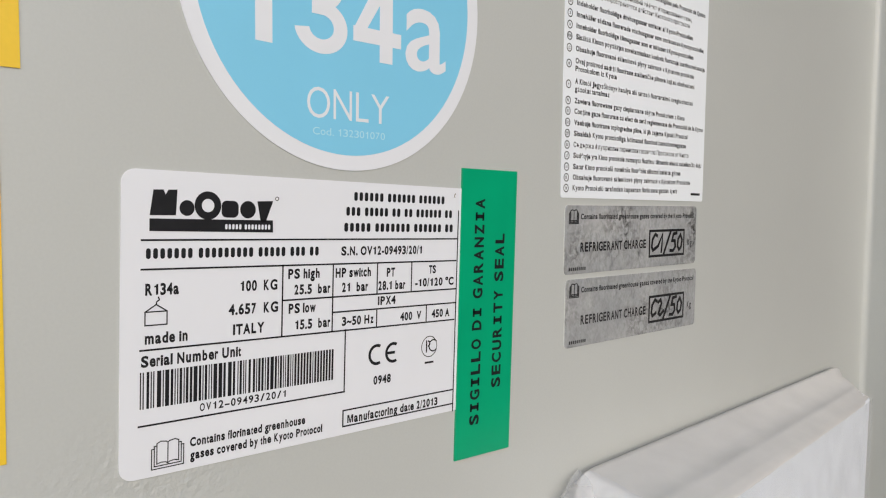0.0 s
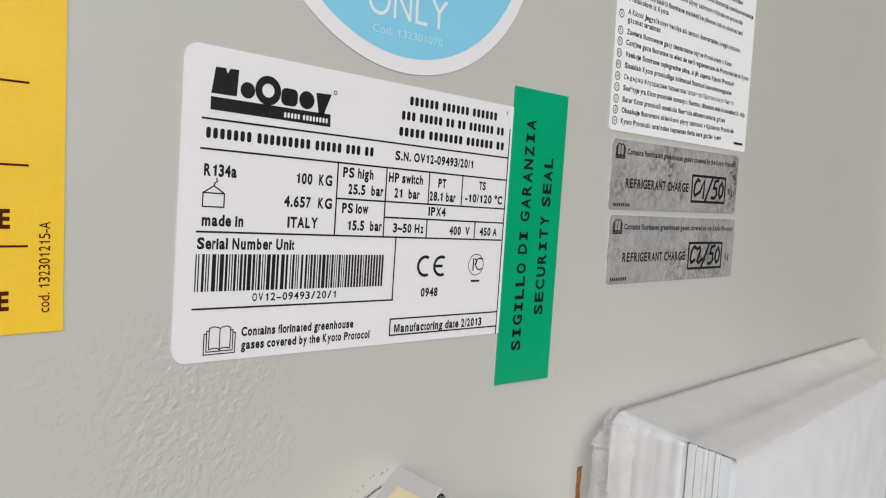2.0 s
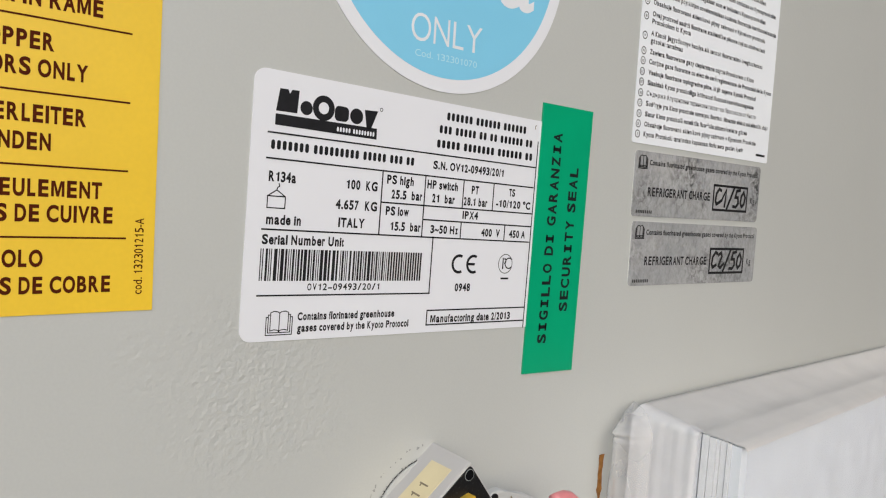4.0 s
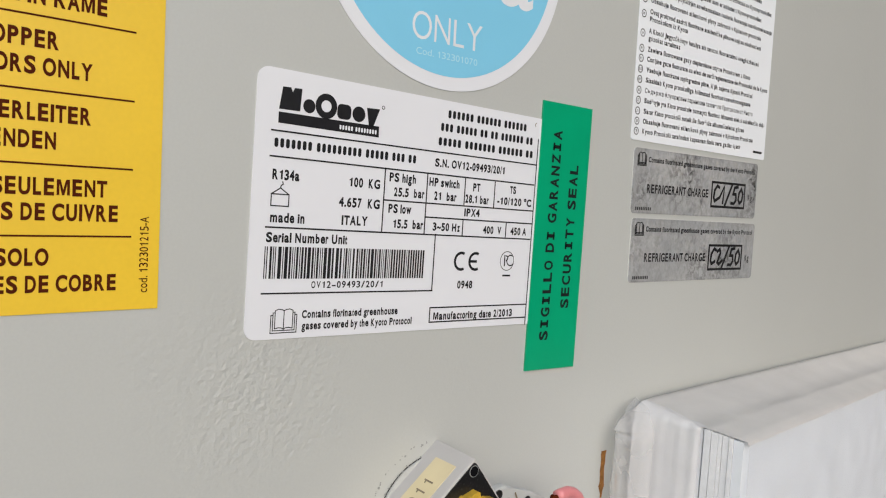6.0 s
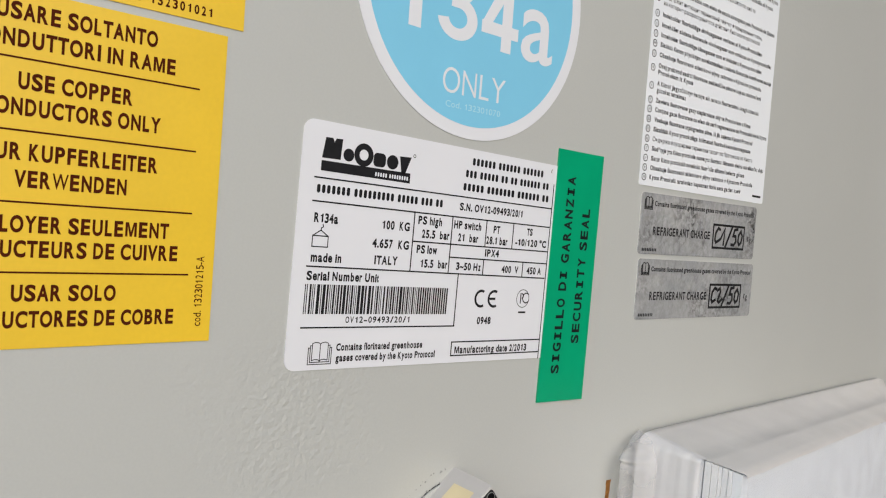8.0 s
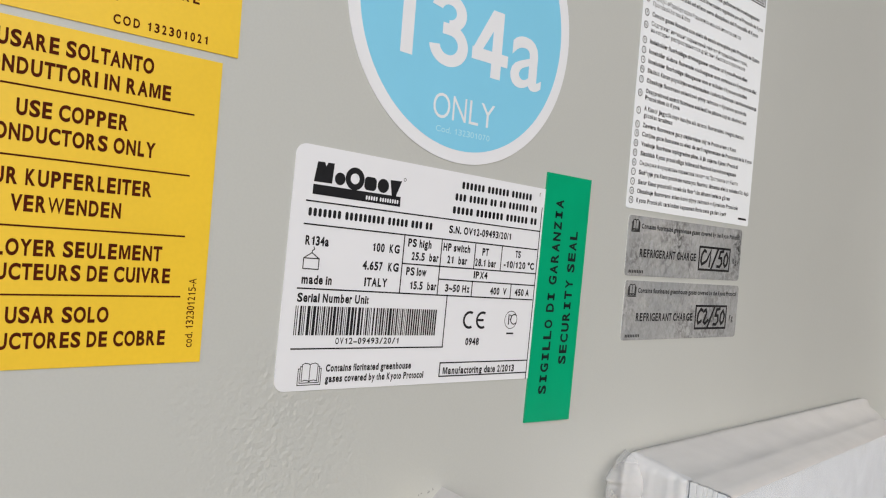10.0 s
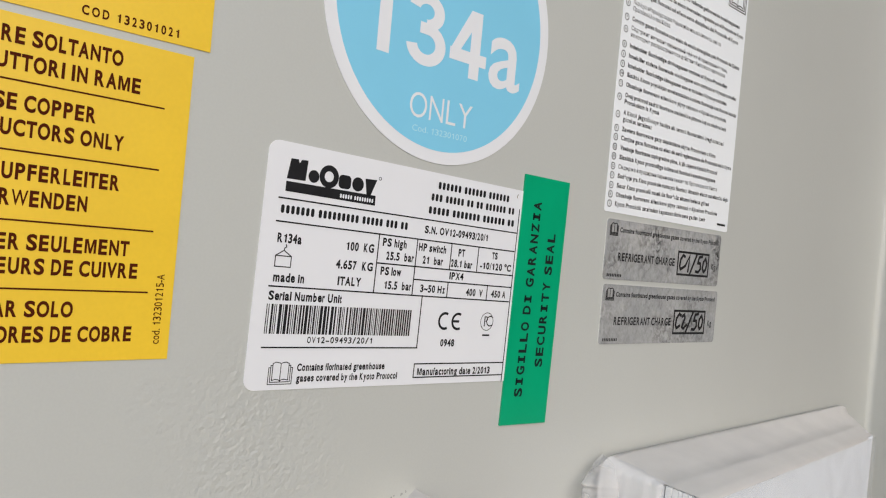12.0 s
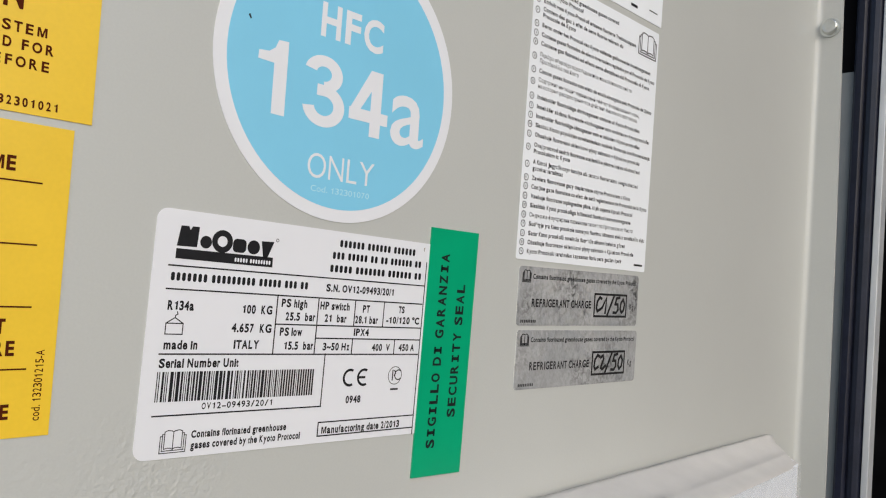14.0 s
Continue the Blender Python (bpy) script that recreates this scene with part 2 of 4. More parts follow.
def stroke(bm, pts, w, y, turn=None):
    """A printed line of width w through points, mitred at its corners; closed where it ends at its start."""
    closed = len(pts) > 2 and pts[0] == pts[-1]
    p = [Vector(q) for q in (pts[:-1] if closed else pts)]
    n, left, right = len(p), [], []
    for i in range(n):
        a = (p[i] - p[i - 1]).normalized() if closed or i > 0 else (p[1] - p[0]).normalized()
        b = (p[(i + 1) % n] - p[i]).normalized() if closed or i < n - 1 else a
        t = (a + b).normalized() if (a + b).length > 0.2 else a
        m = Vector((-t.y, t.x))
        k = min(1.8, 1 / max(0.3, m.dot(Vector((-a.y, a.x))))) * w / 2
        end = Vector((0, 0)) if closed or 0 < i < n - 1 else (a * (w / 2 if i else -w / 2))
        for lst, sgn in ((left, 1), (right, -1)):
            q = p[i] + end + m * k * sgn
            q = turn(q.x, q.y) if turn else (q.x, q.y)
            lst.append(bm.verts.new(mm(q[0], y, q[1])))
    for i in range(n if closed else n - 1):
        j = (i + 1) % n
        bm.faces.new((left[i], right[i], right[j], left[j]))


# widths of a plain grotesque's letters, in thousandths, and the letters that nearly fill theirs
WIDTHS = {191: "'", 222: "ijl", 278: " .,:;/Itf", 333: "-()r", 400: "°", 500: "cksvxyzJ", 556: "0123456789abdeghnopquL", 584: "~", 611: "FTZ",
          667: "&ABEKPSVXY", 722: "CDHNRUw", 778: "GOQ", 833: "Mm", 944: "W"}
ADVANCE = {ch: w for w, chars in WIDTHS.items() for ch in chars}
TIGHT, ROUND, THIN = "AVWYTXZvwyxJtfrj4-/~", "CGOQSacegoqsd035689&", "iIljI.,:;'1°()"
LOW_LETTERS = "acemnorsuvwxzgpqy"
shapes = {}


def shape(ch, bold):
    """The outline of one letter of the built-in font: its points and faces."""
    if (ch, bold) not in shapes:
        cu = bpy.data.curves.new("writing", "FONT")
        cu.body, cu.resolution_u, cu.offset = ch, 4, bold
        ob = bpy.data.objects.new("writing", cu)
        me = bpy.data.meshes.new_from_object(ob)
        co = np.zeros(len(me.vertices) * 3)
        me.vertices.foreach_get("co", co)
        shapes[ch, bold] = co.reshape(-1, 3)[:, :2] / 0.68, [tuple(p.vertices) for p in me.polygons]
        bpy.data.objects.remove(ob)
        bpy.data.curves.remove(cu)
        bpy.data.meshes.remove(me)
    return shapes[ch, bold]


def lettering(text, bold=0.0, spacing=0.0, mono=False):
    """A line of writing, capitals 1 high: its points, its faces, and where each letter begins and ends."""
    pts, faces, spans, x = [], [], [], 0.0
    for ch in text:
        co, fc = shape(ch, bold if ch in ADVANCE and ch != "W" else min(bold, 0.01))
        natural = co[:, 0].max() - co[:, 0].min() if len(co) else 0.0
        wide = (0.42 if ch == " " else 0.84) if mono else ADVANCE[ch] / 718 if ch in ADVANCE else natural + 0.16
        side = 0.09 if mono else 0.025 if ch in TIGHT else 0.055 if ch in ROUND else 0.095
        if ch == "M":
            e, w, st = x + side, wide - 2 * side, 0.15 + 1.4 * bold
            q = [(0, 0), (st, 0), (st, 0.72), (w / 2 - 0.09, 0), (w / 2 + 0.09, 0), (w - st, 0.72), (w - st, 0), (w, 0), (w, 1), (w - 1.4 * st, 1), (w / 2, 0.34), (1.4 * st, 1), (0, 1)]
            faces.append(tuple(range(len(pts), len(pts) + len(q))))
            pts += [(e + u, v) for u, v in q]
            spans.append((e, e + w))
        elif ch == "1" or (mono and ch == "I"):
            # the stem, with the flag or the slabs that the built-in letter lacks
            w = 0.075 + bold * 1.45
            m = x + (0.58 * wide if ch == "1" else wide / 2)
            quads = [[(m - w, 0), (m + w, 0), (m + w, 1), (m - w, 1)]]
            if ch == "1":
                quads = [[(m - w, 0), (m + w, 0), (m + w, 1), (m - w * 0.4, 1), (m - w, 0.86), (m - w - 0.2, 0.8), (m - w - 0.2, 0.68), (m - w, 0.7)]]
            else:
                quads += [[(m - 0.27, k), (m + 0.27, k), (m + 0.27, k + 1.7 * w), (m - 0.27, k + 1.7 * w)] for k in (0.0, 1 - 1.7 * w)]
            for q in quads:
                faces.append(tuple(range(len(pts), len(pts) + len(q))))
                pts += q
            spans.append((m - w - (0.2 if ch == "1" else 0.16), m + w))
        elif len(co):
            box_w = natural if ch in THIN and not mono else wide - 2 * side
            u = x + (wide - box_w) / 2 + (co[:, 0] - co[:, 0].min()) * box_w / natural
            tall = 1.07 if ch in LOW_LETTERS else 1.0
            faces += [tuple(k + len(pts) for k in f) for f in fc]
            pts += list(zip(u, co[:, 1] * tall))
            spans.append((x + (wide - box_w) / 2, x + (wide + box_w) / 2))
        else:
            spans.append((x, x + wide))
        x += wide + spacing
    return np.array(pts), faces, spans


def write(text, x0, x1, z, h, y, mat, parent, turn=None, bold=0.0, up=False, name="printed_text", spacing=0.0, cut=0, mono=False):
    """A line of print with capitals h high (mm) on the base line z, its letters from the cut-th on reaching from x0 to x1. up: it reads upwards, from z = x0 to x1 with its base line at x = z."""
    pts, faces, spans = lettering(text, bold, spacing, mono)
    lo, hi = spans[cut][0], spans[-1][1]
    out = []
    for u, w in pts:
        u, w = x0 + (u - lo) / (hi - lo) * (x1 - x0), w * h
        px, pz = (z - w, u) if up else (u, z + w)
        out.append(mm(*(lambda q: (q[0], y, q[1]))(turn(px, pz) if turn else (px, pz))))
    me = bpy.data.meshes.new(name)
    me.from_pydata(out, [], faces)
    me.update()
    return part(name, me, mat, parent)


def bars(words, x0, x1, z, h, y, mat, parent, turn=None):
    """Plain upright bars in place of the letters of a line of words, by their lengths."""
    step = (x1 - x0) / (sum(words) + 0.6 * (len(words) - 1))
    x = x0
    for n in words:
        for k in range(n):
            bm = bmesh.new()
            flat(bm, rounded(x + (k + 0.17) * step, z, x + (k + 0.83) * step, z + h, 0.22 * h, 3), y, turn)
            part("printed_bar", bm, mat, parent)
        x += (n + 0.6) * step


def open_book(x0, z0, x1, z1, y, mat, parent, turn=None, w=0.25):
    """The open-manual pictogram."""
    bm = bmesh.new()
    fx, fz = lambda u: x0 + u * (x1 - x0), lambda v: z0 + v * (z1 - z0)
    for pts in ([(0, 0), (1, 0), (1, 0.75), (0.92, 0.75)], [(0, 0), (0, 0.75), (0.08, 0.75)], [(0.08, 0.1), (0.08, 0.85), (0.16, 0.85)], [(0.92, 0.1), (0.92, 0.85), (0.84, 0.85)],
                [(0.08, 0.1), (0.92, 0.1)], [(0.16, 0.18), (0.16, 0.94), (0.28, 1), (0.44, 0.97), (0.5, 0.92), (0.56, 0.97), (0.72, 1), (0.84, 0.94), (0.84, 0.18)],
                [(0.5, 0.92), (0.5, 0.16)], [(0.16, 0.18), (0.3, 0.22), (0.44, 0.2), (0.5, 0.14), (0.56, 0.2), (0.7, 0.22), (0.84, 0.18)]):
        stroke(bm, [(fx(u), fz(v)) for u, v in pts], w, y, turn)
    return part("pictogram", bm, mat, parent)


def tube(bm, pts, r, n=10):
    """A round cable through points (Vectors)."""
    rings = []
    for i, p in enumerate(pts):
        d = (pts[min(i + 1, len(pts) - 1)] - pts[max(i - 1, 0)]).normalized()
        s = d.orthogonal().normalized() if i == 0 else (side - d * side.dot(d)).normalized()
        side, t = s, d.cross(s)
        rings.append([bm.verts.new(p + r / 1000 * (math.cos(2 * math.pi * k / n) * s + math.sin(2 * math.pi * k / n) * t)) for k in range(n)])
    for a, b in zip(rings, rings[1:]):
        for k in range(n):
            bm.faces.new((a[k], a[(k + 1) % n], b[(k + 1) % n], b[k]))
    bm.faces.new(rings[0][::-1])
    bm.faces.new(rings[-1])


def box(bm, x0, x1, y0, y1, z0, z1):
    """A block in mm on the door's axes."""
    return prism(bm, [(x0, z0), (x1, z0), (x1, z1), (x0, z1)], max(y0, y1), min(y0, y1))


def bevel(bm, width, seg=2):
    bmesh.ops.bevel(bm, geom=list(bm.edges), offset=width / 1000, segments=seg, affect="EDGES", profile=0.5)


# ---- the setting ----
bm = bmesh.new()
bmesh.ops.create_grid(bm, x_segments=2, y_segments=2, size=400)
ground = tagged(part("ground", bm, M_CONCRETE), "grey weathered concrete ground round the cabinet", "ground", kind="structure")

# the cabinet door: an inner panel with return flanges at its edges
door = thing("door_1", "open beige-grey powder-coated steel cabinet door, inner side", "door", kind="structure")
bm = bmesh.new()
FOLD, LEFT, TOP, LOW = 479.8, -420, 560, -1432
DOOR_LOW = -1340
# plan of the sheet: panel, rounded bend, and a flange that is a little narrower towards the top
R = 4.0


def sheet_plan(edge):
    bend = [(FOLD - R + R * math.sin(radians(a)), -R + R * math.cos(radians(a))) for a in range(0, 91, 15)]
    inner = [(FOLD + 1.8, edge), (FOLD + 1.8, -R)] + [(FOLD - R + (R + 1.8) * math.sin(radians(a)), -R + (R + 1.8) * math.cos(radians(a))) for a in (60, 30, 0)] + [(LEFT, 1.8)]
    return [(LEFT, 0.0)] + bend + [(FOLD, edge)] + inner


levels = [[bm.verts.new(mm(x, y, z)) for x, y in sheet_plan(edge)] for z, edge in ((DOOR_LOW, -21.5), (-80, -21.0), (100, -19.3), (260, -16.6), (TOP, -15.5))]
for lo, hi in zip(levels, levels[1:]):
    for i in range(len(lo)):
        j = (i + 1) % len(lo)
        bm.faces.new((lo[i], lo[j], hi[j], hi[i]))
bmesh.ops.triangulate(bm, faces=[bm.faces.new(levels[0]), bm.faces.new(levels[-1][::-1])])
panel = part("door_panel", bm, M_PANEL, door)
for p in panel.data.polygons:
    p.use_smooth = False

# hinge bolt through the flange, its head towards the door's middle
bolt = thing("bolt", "zinc-plated round-headed bolt in the door flange", "bolt")
bm = bmesh.new()
c = [(5.3 * math.cos(2 * math.pi * k / 32), 5.3 * math.sin(2 * math.pi * k / 32)) for k in range(32)]
rings = [[bm.verts.new(mm(FOLD - h, -9.2 + u * f, 237 + v * f)) for u, v in c] for h, f in ((0.6, 1.0), (3.2, 1.0), (3.9, 0.95), (4.3, 0.82), (4.0, 0.7), (4.2, 0.3))]
for p, q in zip(rings, rings[1:]):
    for k in range(32):
        bm.faces.new((p[k], p[(k + 1) % 32], q[(k + 1) % 32], q[k]))
bm.faces.new(rings[-1])
ob = part("bolt_head", bm, M_ZINC, bolt)
ob.data.shade_smooth()
bm = bmesh.new()
c = [(7.0 * math.cos(2 * math.pi * k / 32), 7.0 * math.sin(2 * math.pi * k / 32)) for k in range(32)]
a = [bm.verts.new(mm(FOLD + 0.5, -9.2 + u, 237 + v)) for u, v in c]
b = [bm.verts.new(mm(FOLD - 1.3, -9.2 + u, 237 + v)) for u, v in c]
bm.faces.new(a)
bm.faces.new(b[::-1])
for k in range(32):
    bm.faces.new((a[k], a[(k + 1) % 32], b[(k + 1) % 32], b[k]))
part("washer", bm, M_ZINC, bolt)

# the cabinet's hinge post behind the door edge, with its rubber seal
post = thing("door_frame", "grey steel cabinet hinge post with dark rubber seal", "door frame", kind="structure")
bm = bmesh.new()
box(bm, 512, 516, 60, -17.5, LOW, 212)
part("post_face", bm, M_GREYSTEEL, post)
# flush black strip: the shade of the hinge gap put into the colour
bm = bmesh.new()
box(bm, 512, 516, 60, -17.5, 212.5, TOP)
part("hinge_recess_shade", bm, M_SHADE_BLACK, post, "hinge recess, its shade painted as a black strip")
bm = bmesh.new()
seal = [(508, -17.2), (506, -19), (506, -23), (508.5, -25), (506.5, -27), (505.5, -30), (506.5, -33), (509, -34.7), (516, -34.7), (516, -17.2)]
lo = [bm.verts.new(mm(x, y, LOW)) for x, y in seal]
hi = [bm.verts.new(mm(x, y, TOP)) for x, y in seal]
for i in range(len(seal)):
    j = (i + 1) % len(seal)
    bm.faces.new((lo[i], lo[j], hi[j], hi[i]))
part("rubber_seal", bm, M_RUBBER, post, "dark ridged rubber door seal")
bm = bmesh.new()
box(bm, 507, 518, -35.1, -39.6, LOW, TOP)
bevel(bm, 0.6)
part("post_edge", bm, M_ALU, post, "pale metal edge strip")
# inner walls: shade painted as near-black; unseen lengths added to darken the door
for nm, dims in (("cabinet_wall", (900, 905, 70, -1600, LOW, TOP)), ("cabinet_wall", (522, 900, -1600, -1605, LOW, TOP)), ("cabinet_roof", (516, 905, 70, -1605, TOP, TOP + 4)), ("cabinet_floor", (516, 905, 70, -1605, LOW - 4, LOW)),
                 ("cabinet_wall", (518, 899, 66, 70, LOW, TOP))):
    tagged(part(nm, box(bmesh.new(), *dims), M_SHADE_BLACK), "sheet-metal wall of the open cabinet, painted near-black for its shade", "wall", kind="structure")

for nm, dims in (("cabinet_side", (905.5, 908, 73, -1608, LOW, TOP + 4)), ("cabinet_side", (516, 905, -1605.5, -1608, LOW, TOP + 4)), ("cabinet_side", (518, 905, 70.5, 73, LOW, TOP + 4)), ("cabinet_roof", (516, 908, 73, -1608, TOP + 4.5, TOP + 7))):
    tagged(part(nm, box(bmesh.new(), *dims), M_PANEL), "beige-grey powder-coated outer sheet of the cabinet", "wall", kind="structure")

# ---- the labels on the door ----
# rating plate
plate = hang(thing("rating_plate", "white rating plate sticker with black print and barcode", "label"))
part("sheet", prism(bmesh.new(), rounded(5.9, -12.0, 113, 57.0, 3.2), 0.4, -0.3), M_WHITE, plate)
YP = -0.36
# the maker's mark as plain blocks over a bar
bm = bmesh.new()
flat(bm, [(12.1, 46.9), (12.9, 52.6), (15.2, 52.7), (15.7, 51.6), (16.3, 52.7), (18.4, 52.8), (18.1, 47.0)], YP)
flat(bm, circle(20.7, 48.7, 1.8, 28), YP)
ring(bm, 25.8, 49.4, 3.3, 1.75, YP)
flat(bm, rounded(29.2, 46.7, 33.6, 50.7, 1.3, 5), YP)
flat(bm, circle(36.1, 48.7, 2.1, 28), YP)
flat(bm, [(38.6, 50.8), (43.0, 51.0), (41.0, 45.8), (39.6, 45.8)], YP)
ring(bm, 44.1, 51.6, 0.55, 0.2, YP, None, 0, 360, 14)
part("maker_mark", bm, M_INK, plate, "bold black block-shaped maker's mark")
part("mark_bar", prism(bmesh.new(), [(12.1, 43.4), (43.1, 43.2), (43.0, 46.2), (12.1, 46.2)], -0.2, YP), M_INK, plate)
bars([5, 8], 30.0, 42.4, 43.9, 1.25, YP - 0.03, M_WHITE, plate)
bars([6, 6, 6], 67.6, 101.9, 51.9, 2.4, YP, M_INK, plate)
bars([3, 5, 2, 2, 6, 2], 65.1, 105.2, 47.8, 2.4, YP, M_INK, plate)
bars([5, 7, 6, 2], 64.5, 105.7, 43.5, 2.4, YP, M_INK, plate)
bars([7, 9, 5, 3, 2], 11.1, 57.0, 37.2, 2.4, YP, M_INK, plate)
for text, x0, x1, z, h in (
        ("S.N. OV12-09493/20/1", 64.0, 93.0, 37.2, 2.2),
        ("R134a", 11.3, 19.0, 29.2, 2.4), ("100  KG", 34.4, 44.6, 29.0, 2.35),
        ("4.657  KG", 31.4, 44.9, 23.4, 2.35),
        ("made in", 11.3, 21.2, 18.3, 2.3), ("ITALY", 32.6, 41.1, 18.5, 2.35),
        ("PS high", 47.7, 57.2, 31.5, 2.3), ("25.5  bar", 49.6, 60.7, 27.4, 2.3),
        ("HP switch", 62.3, 74.2, 31.3, 2.3), ("21  bar", 64.5, 73.3, 27.3, 2.3),
        ("PT", 79.9, 82.9, 30.9, 2.3), ("28.1 bar", 77.0, 86.9, 27.2, 2.3),
        ("TS", 96.1, 98.9, 31.3, 2.2), ("-10/120 °C", 90.7, 106.4, 27.5, 2.2),
        ("PS low", 48.0, 56.2, 22.6, 2.3), ("15.5  bar", 50.0, 60.9, 18.3, 2.3),
        ("IPX4", 76.9, 83.4, 23.0, 2.2), ("3~50 Hz", 64.7, 75.5, 18.1, 2.2),
        ("400  V", 85.3, 93.4, 17.9, 2.2), ("450 A", 97.6, 105.0, 17.9, 2.2),
        ("Serial Number Unit", 10.5, 34.8, 13.2, 2.3),
        ("0948", 76.0, 82.3, 0.5, 2.2),
        ("Contains florinated greenhouse", 22.1, 53.6, -6.7, 1.9),
        ("gases covered by the Kyoto Protocol", 22.2, 59.0, -9.8, 1.9),
        ("Manufactoring date 2/2013", 67.2, 101.0, -9.0, 2.2)):
    write(text, x0, x1, z, h, YP, M_INK, plate, bold=0.04)
write("OV12-09493/20/1", 24.4, 47.6, 1.2, 1.75, YP, M_INK, plate, bold=0.022, mono=True)
# ruled lines of the table
LW = 0.42
for pts in ([(10.4, 41.4), (107.4, 41.5)], [(10.4, 34.9), (107.1, 34.8)], [(10.3, 16.9), (107.0, 16.6)], [(10.1, -0.1), (66.0, -0.1)],
            [(46.1, 34.9), (46.1, 16.8)], [(61.5, 34.8), (61.5, 16.8)], [(76.5, 34.8), (76.5, 26.1)], [(76.6, 21.8), (76.6, 16.8)],
            [(89.2, 34.8), (89.2, 26.1)], [(95.4, 21.8), (95.4, 16.8)], [(107.7, 50.0), (107.5, -12.0)],
            [(46.1, 26.0), (107.2, 26.1)], [(61.5, 21.9), (107.2, 21.8)], [(65.9, 16.8), (65.9, -0.1)],
            [(65.7, -5.3), (107.3, -5.3)], [(65.7, -9.7), (107.3, -9.7)], [(65.7, -5.3), (65.7, -9.7)]):
    bm = bmesh.new()
    stroke(bm, pts, LW, YP - 0.02)
    part("table_rule", bm, M_INK, plate)
# barcode
barcode = new("barcode")
barcode.parent = plate
rng = random.Random(4)
x = 10.3
while x < 61.8:
    w = rng.choice((0.28, 0.28, 0.6, 0.6, 0.95))
    bm = bmesh.new()
    flat(bm, rounded(x, 3.7, min(x + w, 62.2), 12.0), YP)
    part("bar", bm, M_INK, barcode)
    x += w + rng.choice((0.3, 0.3, 0.34, 0.6))
# a scuffed fleck of print by the seal
bm = bmesh.new()
ring(bm, 106.6, 54.6, 0.9, 0.3, YP, None, 110, 230, 10)
part("scuff", bm, M_PENCIL, plate, "small grey scuff")
# weight pictogram
bm = bmesh.new()
for pts in ([(11.3, 22.4), (16.3, 22.4), (16.3, 25.4), (11.3, 25.4), (11.3, 22.4)], [(11.3, 25.4), (13.8, 27.0), (16.3, 25.4)], [(13.8, 27.0), (13.9, 27.6), (14.5, 28.0), (14.3, 28.6)]):
    stroke(bm, pts, 0.3, YP)
part("pictogram", bm, M_INK, plate)
# conformity mark, two open arcs, and the certification roundel
bm = bmesh.new()
ring(bm, 77.0, 8.9, 3.0, 0.85, YP, None, 62, 298, 24)
ring(bm, 83.0, 8.9, 3.0, 0.85, YP, None, 62, 298, 24)
flat(bm, rounded(80.6, 8.5, 83.6, 9.3), YP - 0.02)
part("conformity_mark", bm, M_INK, plate)
bm = bmesh.new()
ring(bm, 97.0, 9.2, 3.2, 0.25, YP)
ring(bm, 98.6, 9.4, 1.9, 0.4, YP, None, 40, 320, 20)
stroke(bm, [(95.9, 7.7), (95.9, 10.9)], 0.5, YP)
ring(bm, 96.4, 10.1, 1.0, 0.45, YP - 0.02, None, -90, 90, 12)
stroke(bm, [(95.6, 4.4), (98.6, 4.4)], 0.6, YP)
part("certification_mark", bm, M_INK, plate)
open_book(13.1, -10.4, 20.6, -4.2, YP, M_INK, plate)

# green seal over the plate's edge
seal_strip = hang(thing("security_seal", "green security seal sticker with black upright lettering", "seal"))
part("sheet", prism(bmesh.new(), [(108.9, -28.2), (134.2, -28.6), (134.2, 63.7), (108.8, 63.3)], 0.4, -0.65), M_GREEN, seal_strip)
write("SIGILLO DI GARANZIA", -18.0, 54.2, 118.9, 3.9, -0.72, M_INK, seal_strip, up=True, bold=0.034, mono=True)
write("SECURITY SEAL", -7.1, 43.2, 128.6, 3.9, -0.72, M_INK, seal_strip, up=True, bold=0.034, mono=True)

# round blue refrigerant label
hfc = hang(thing("refrigerant_label", "round sky-blue refrigerant sticker with a white rim", "label"))
tb = tilt(57.6, 89.6, 1.2)
part("rim", prism(bmesh.new(), circle(65.2, 108.4, 48.5, 96), 0.4, -0.26), M_WHITE, hfc)
part("blue_disc", prism(bmesh.new(), circle(65.1, 108.1, 44.15, 96), -0.2, -0.32), M_BLUE, hfc)
write("HFC", 53.2, 79.0, 118.9, 10.2, -0.38, M_WHITE, hfc, tb, bold=0.030)
bm = bmesh.new()
flat(bm, [(37.3, 89.7), (42.0, 89.7), (41.4, 112.8), (37.8, 112.4), (36.9, 109.9), (34.9, 108.3), (31.4, 107.8), (31.3, 105.2), (36.9, 105.1)], -0.38)
part("printed_text", bm, M_WHITE, hfc)
# the two bowls of the three, and the four's stem, bar and slope
bm = bmesh.new()
for cx, cz, wide, high, a0, a1 in ((55.7, 106.5, 7.4, 5.9, -88, 168), (56.4, 96.3, 8.2, 6.8, -172, 88)):
    squeeze = (lambda cx, cz, wide, high: lambda x, z: tb(cx + x * wide, cz + z * high))(cx, cz, wide, high)
    ring(bm, 0, 0, 1.0, 4.4 / wide, -0.38 - (0.01 if cz > 100 else 0), squeeze, a0, a1, 36)
flat(bm, rounded(53.4, 99.4, 57.0, 103.0), -0.4, tb)
part("printed_text", bm, M_WHITE, hfc)
bm = bmesh.new()
flat(bm, rounded(75.5, 89.8, 80.1, 112.2), -0.38, tb)
flat(bm, rounded(66.5, 94.5, 83.2, 98.5), -0.39, tb)
flat(bm, [(66.5, 97.5), (74.9, 112.2), (76.4, 112.2), (76.4, 106.6), (70.6, 97.5)], -0.4, tb)
part("printed_text", bm, M_WHITE, hfc)
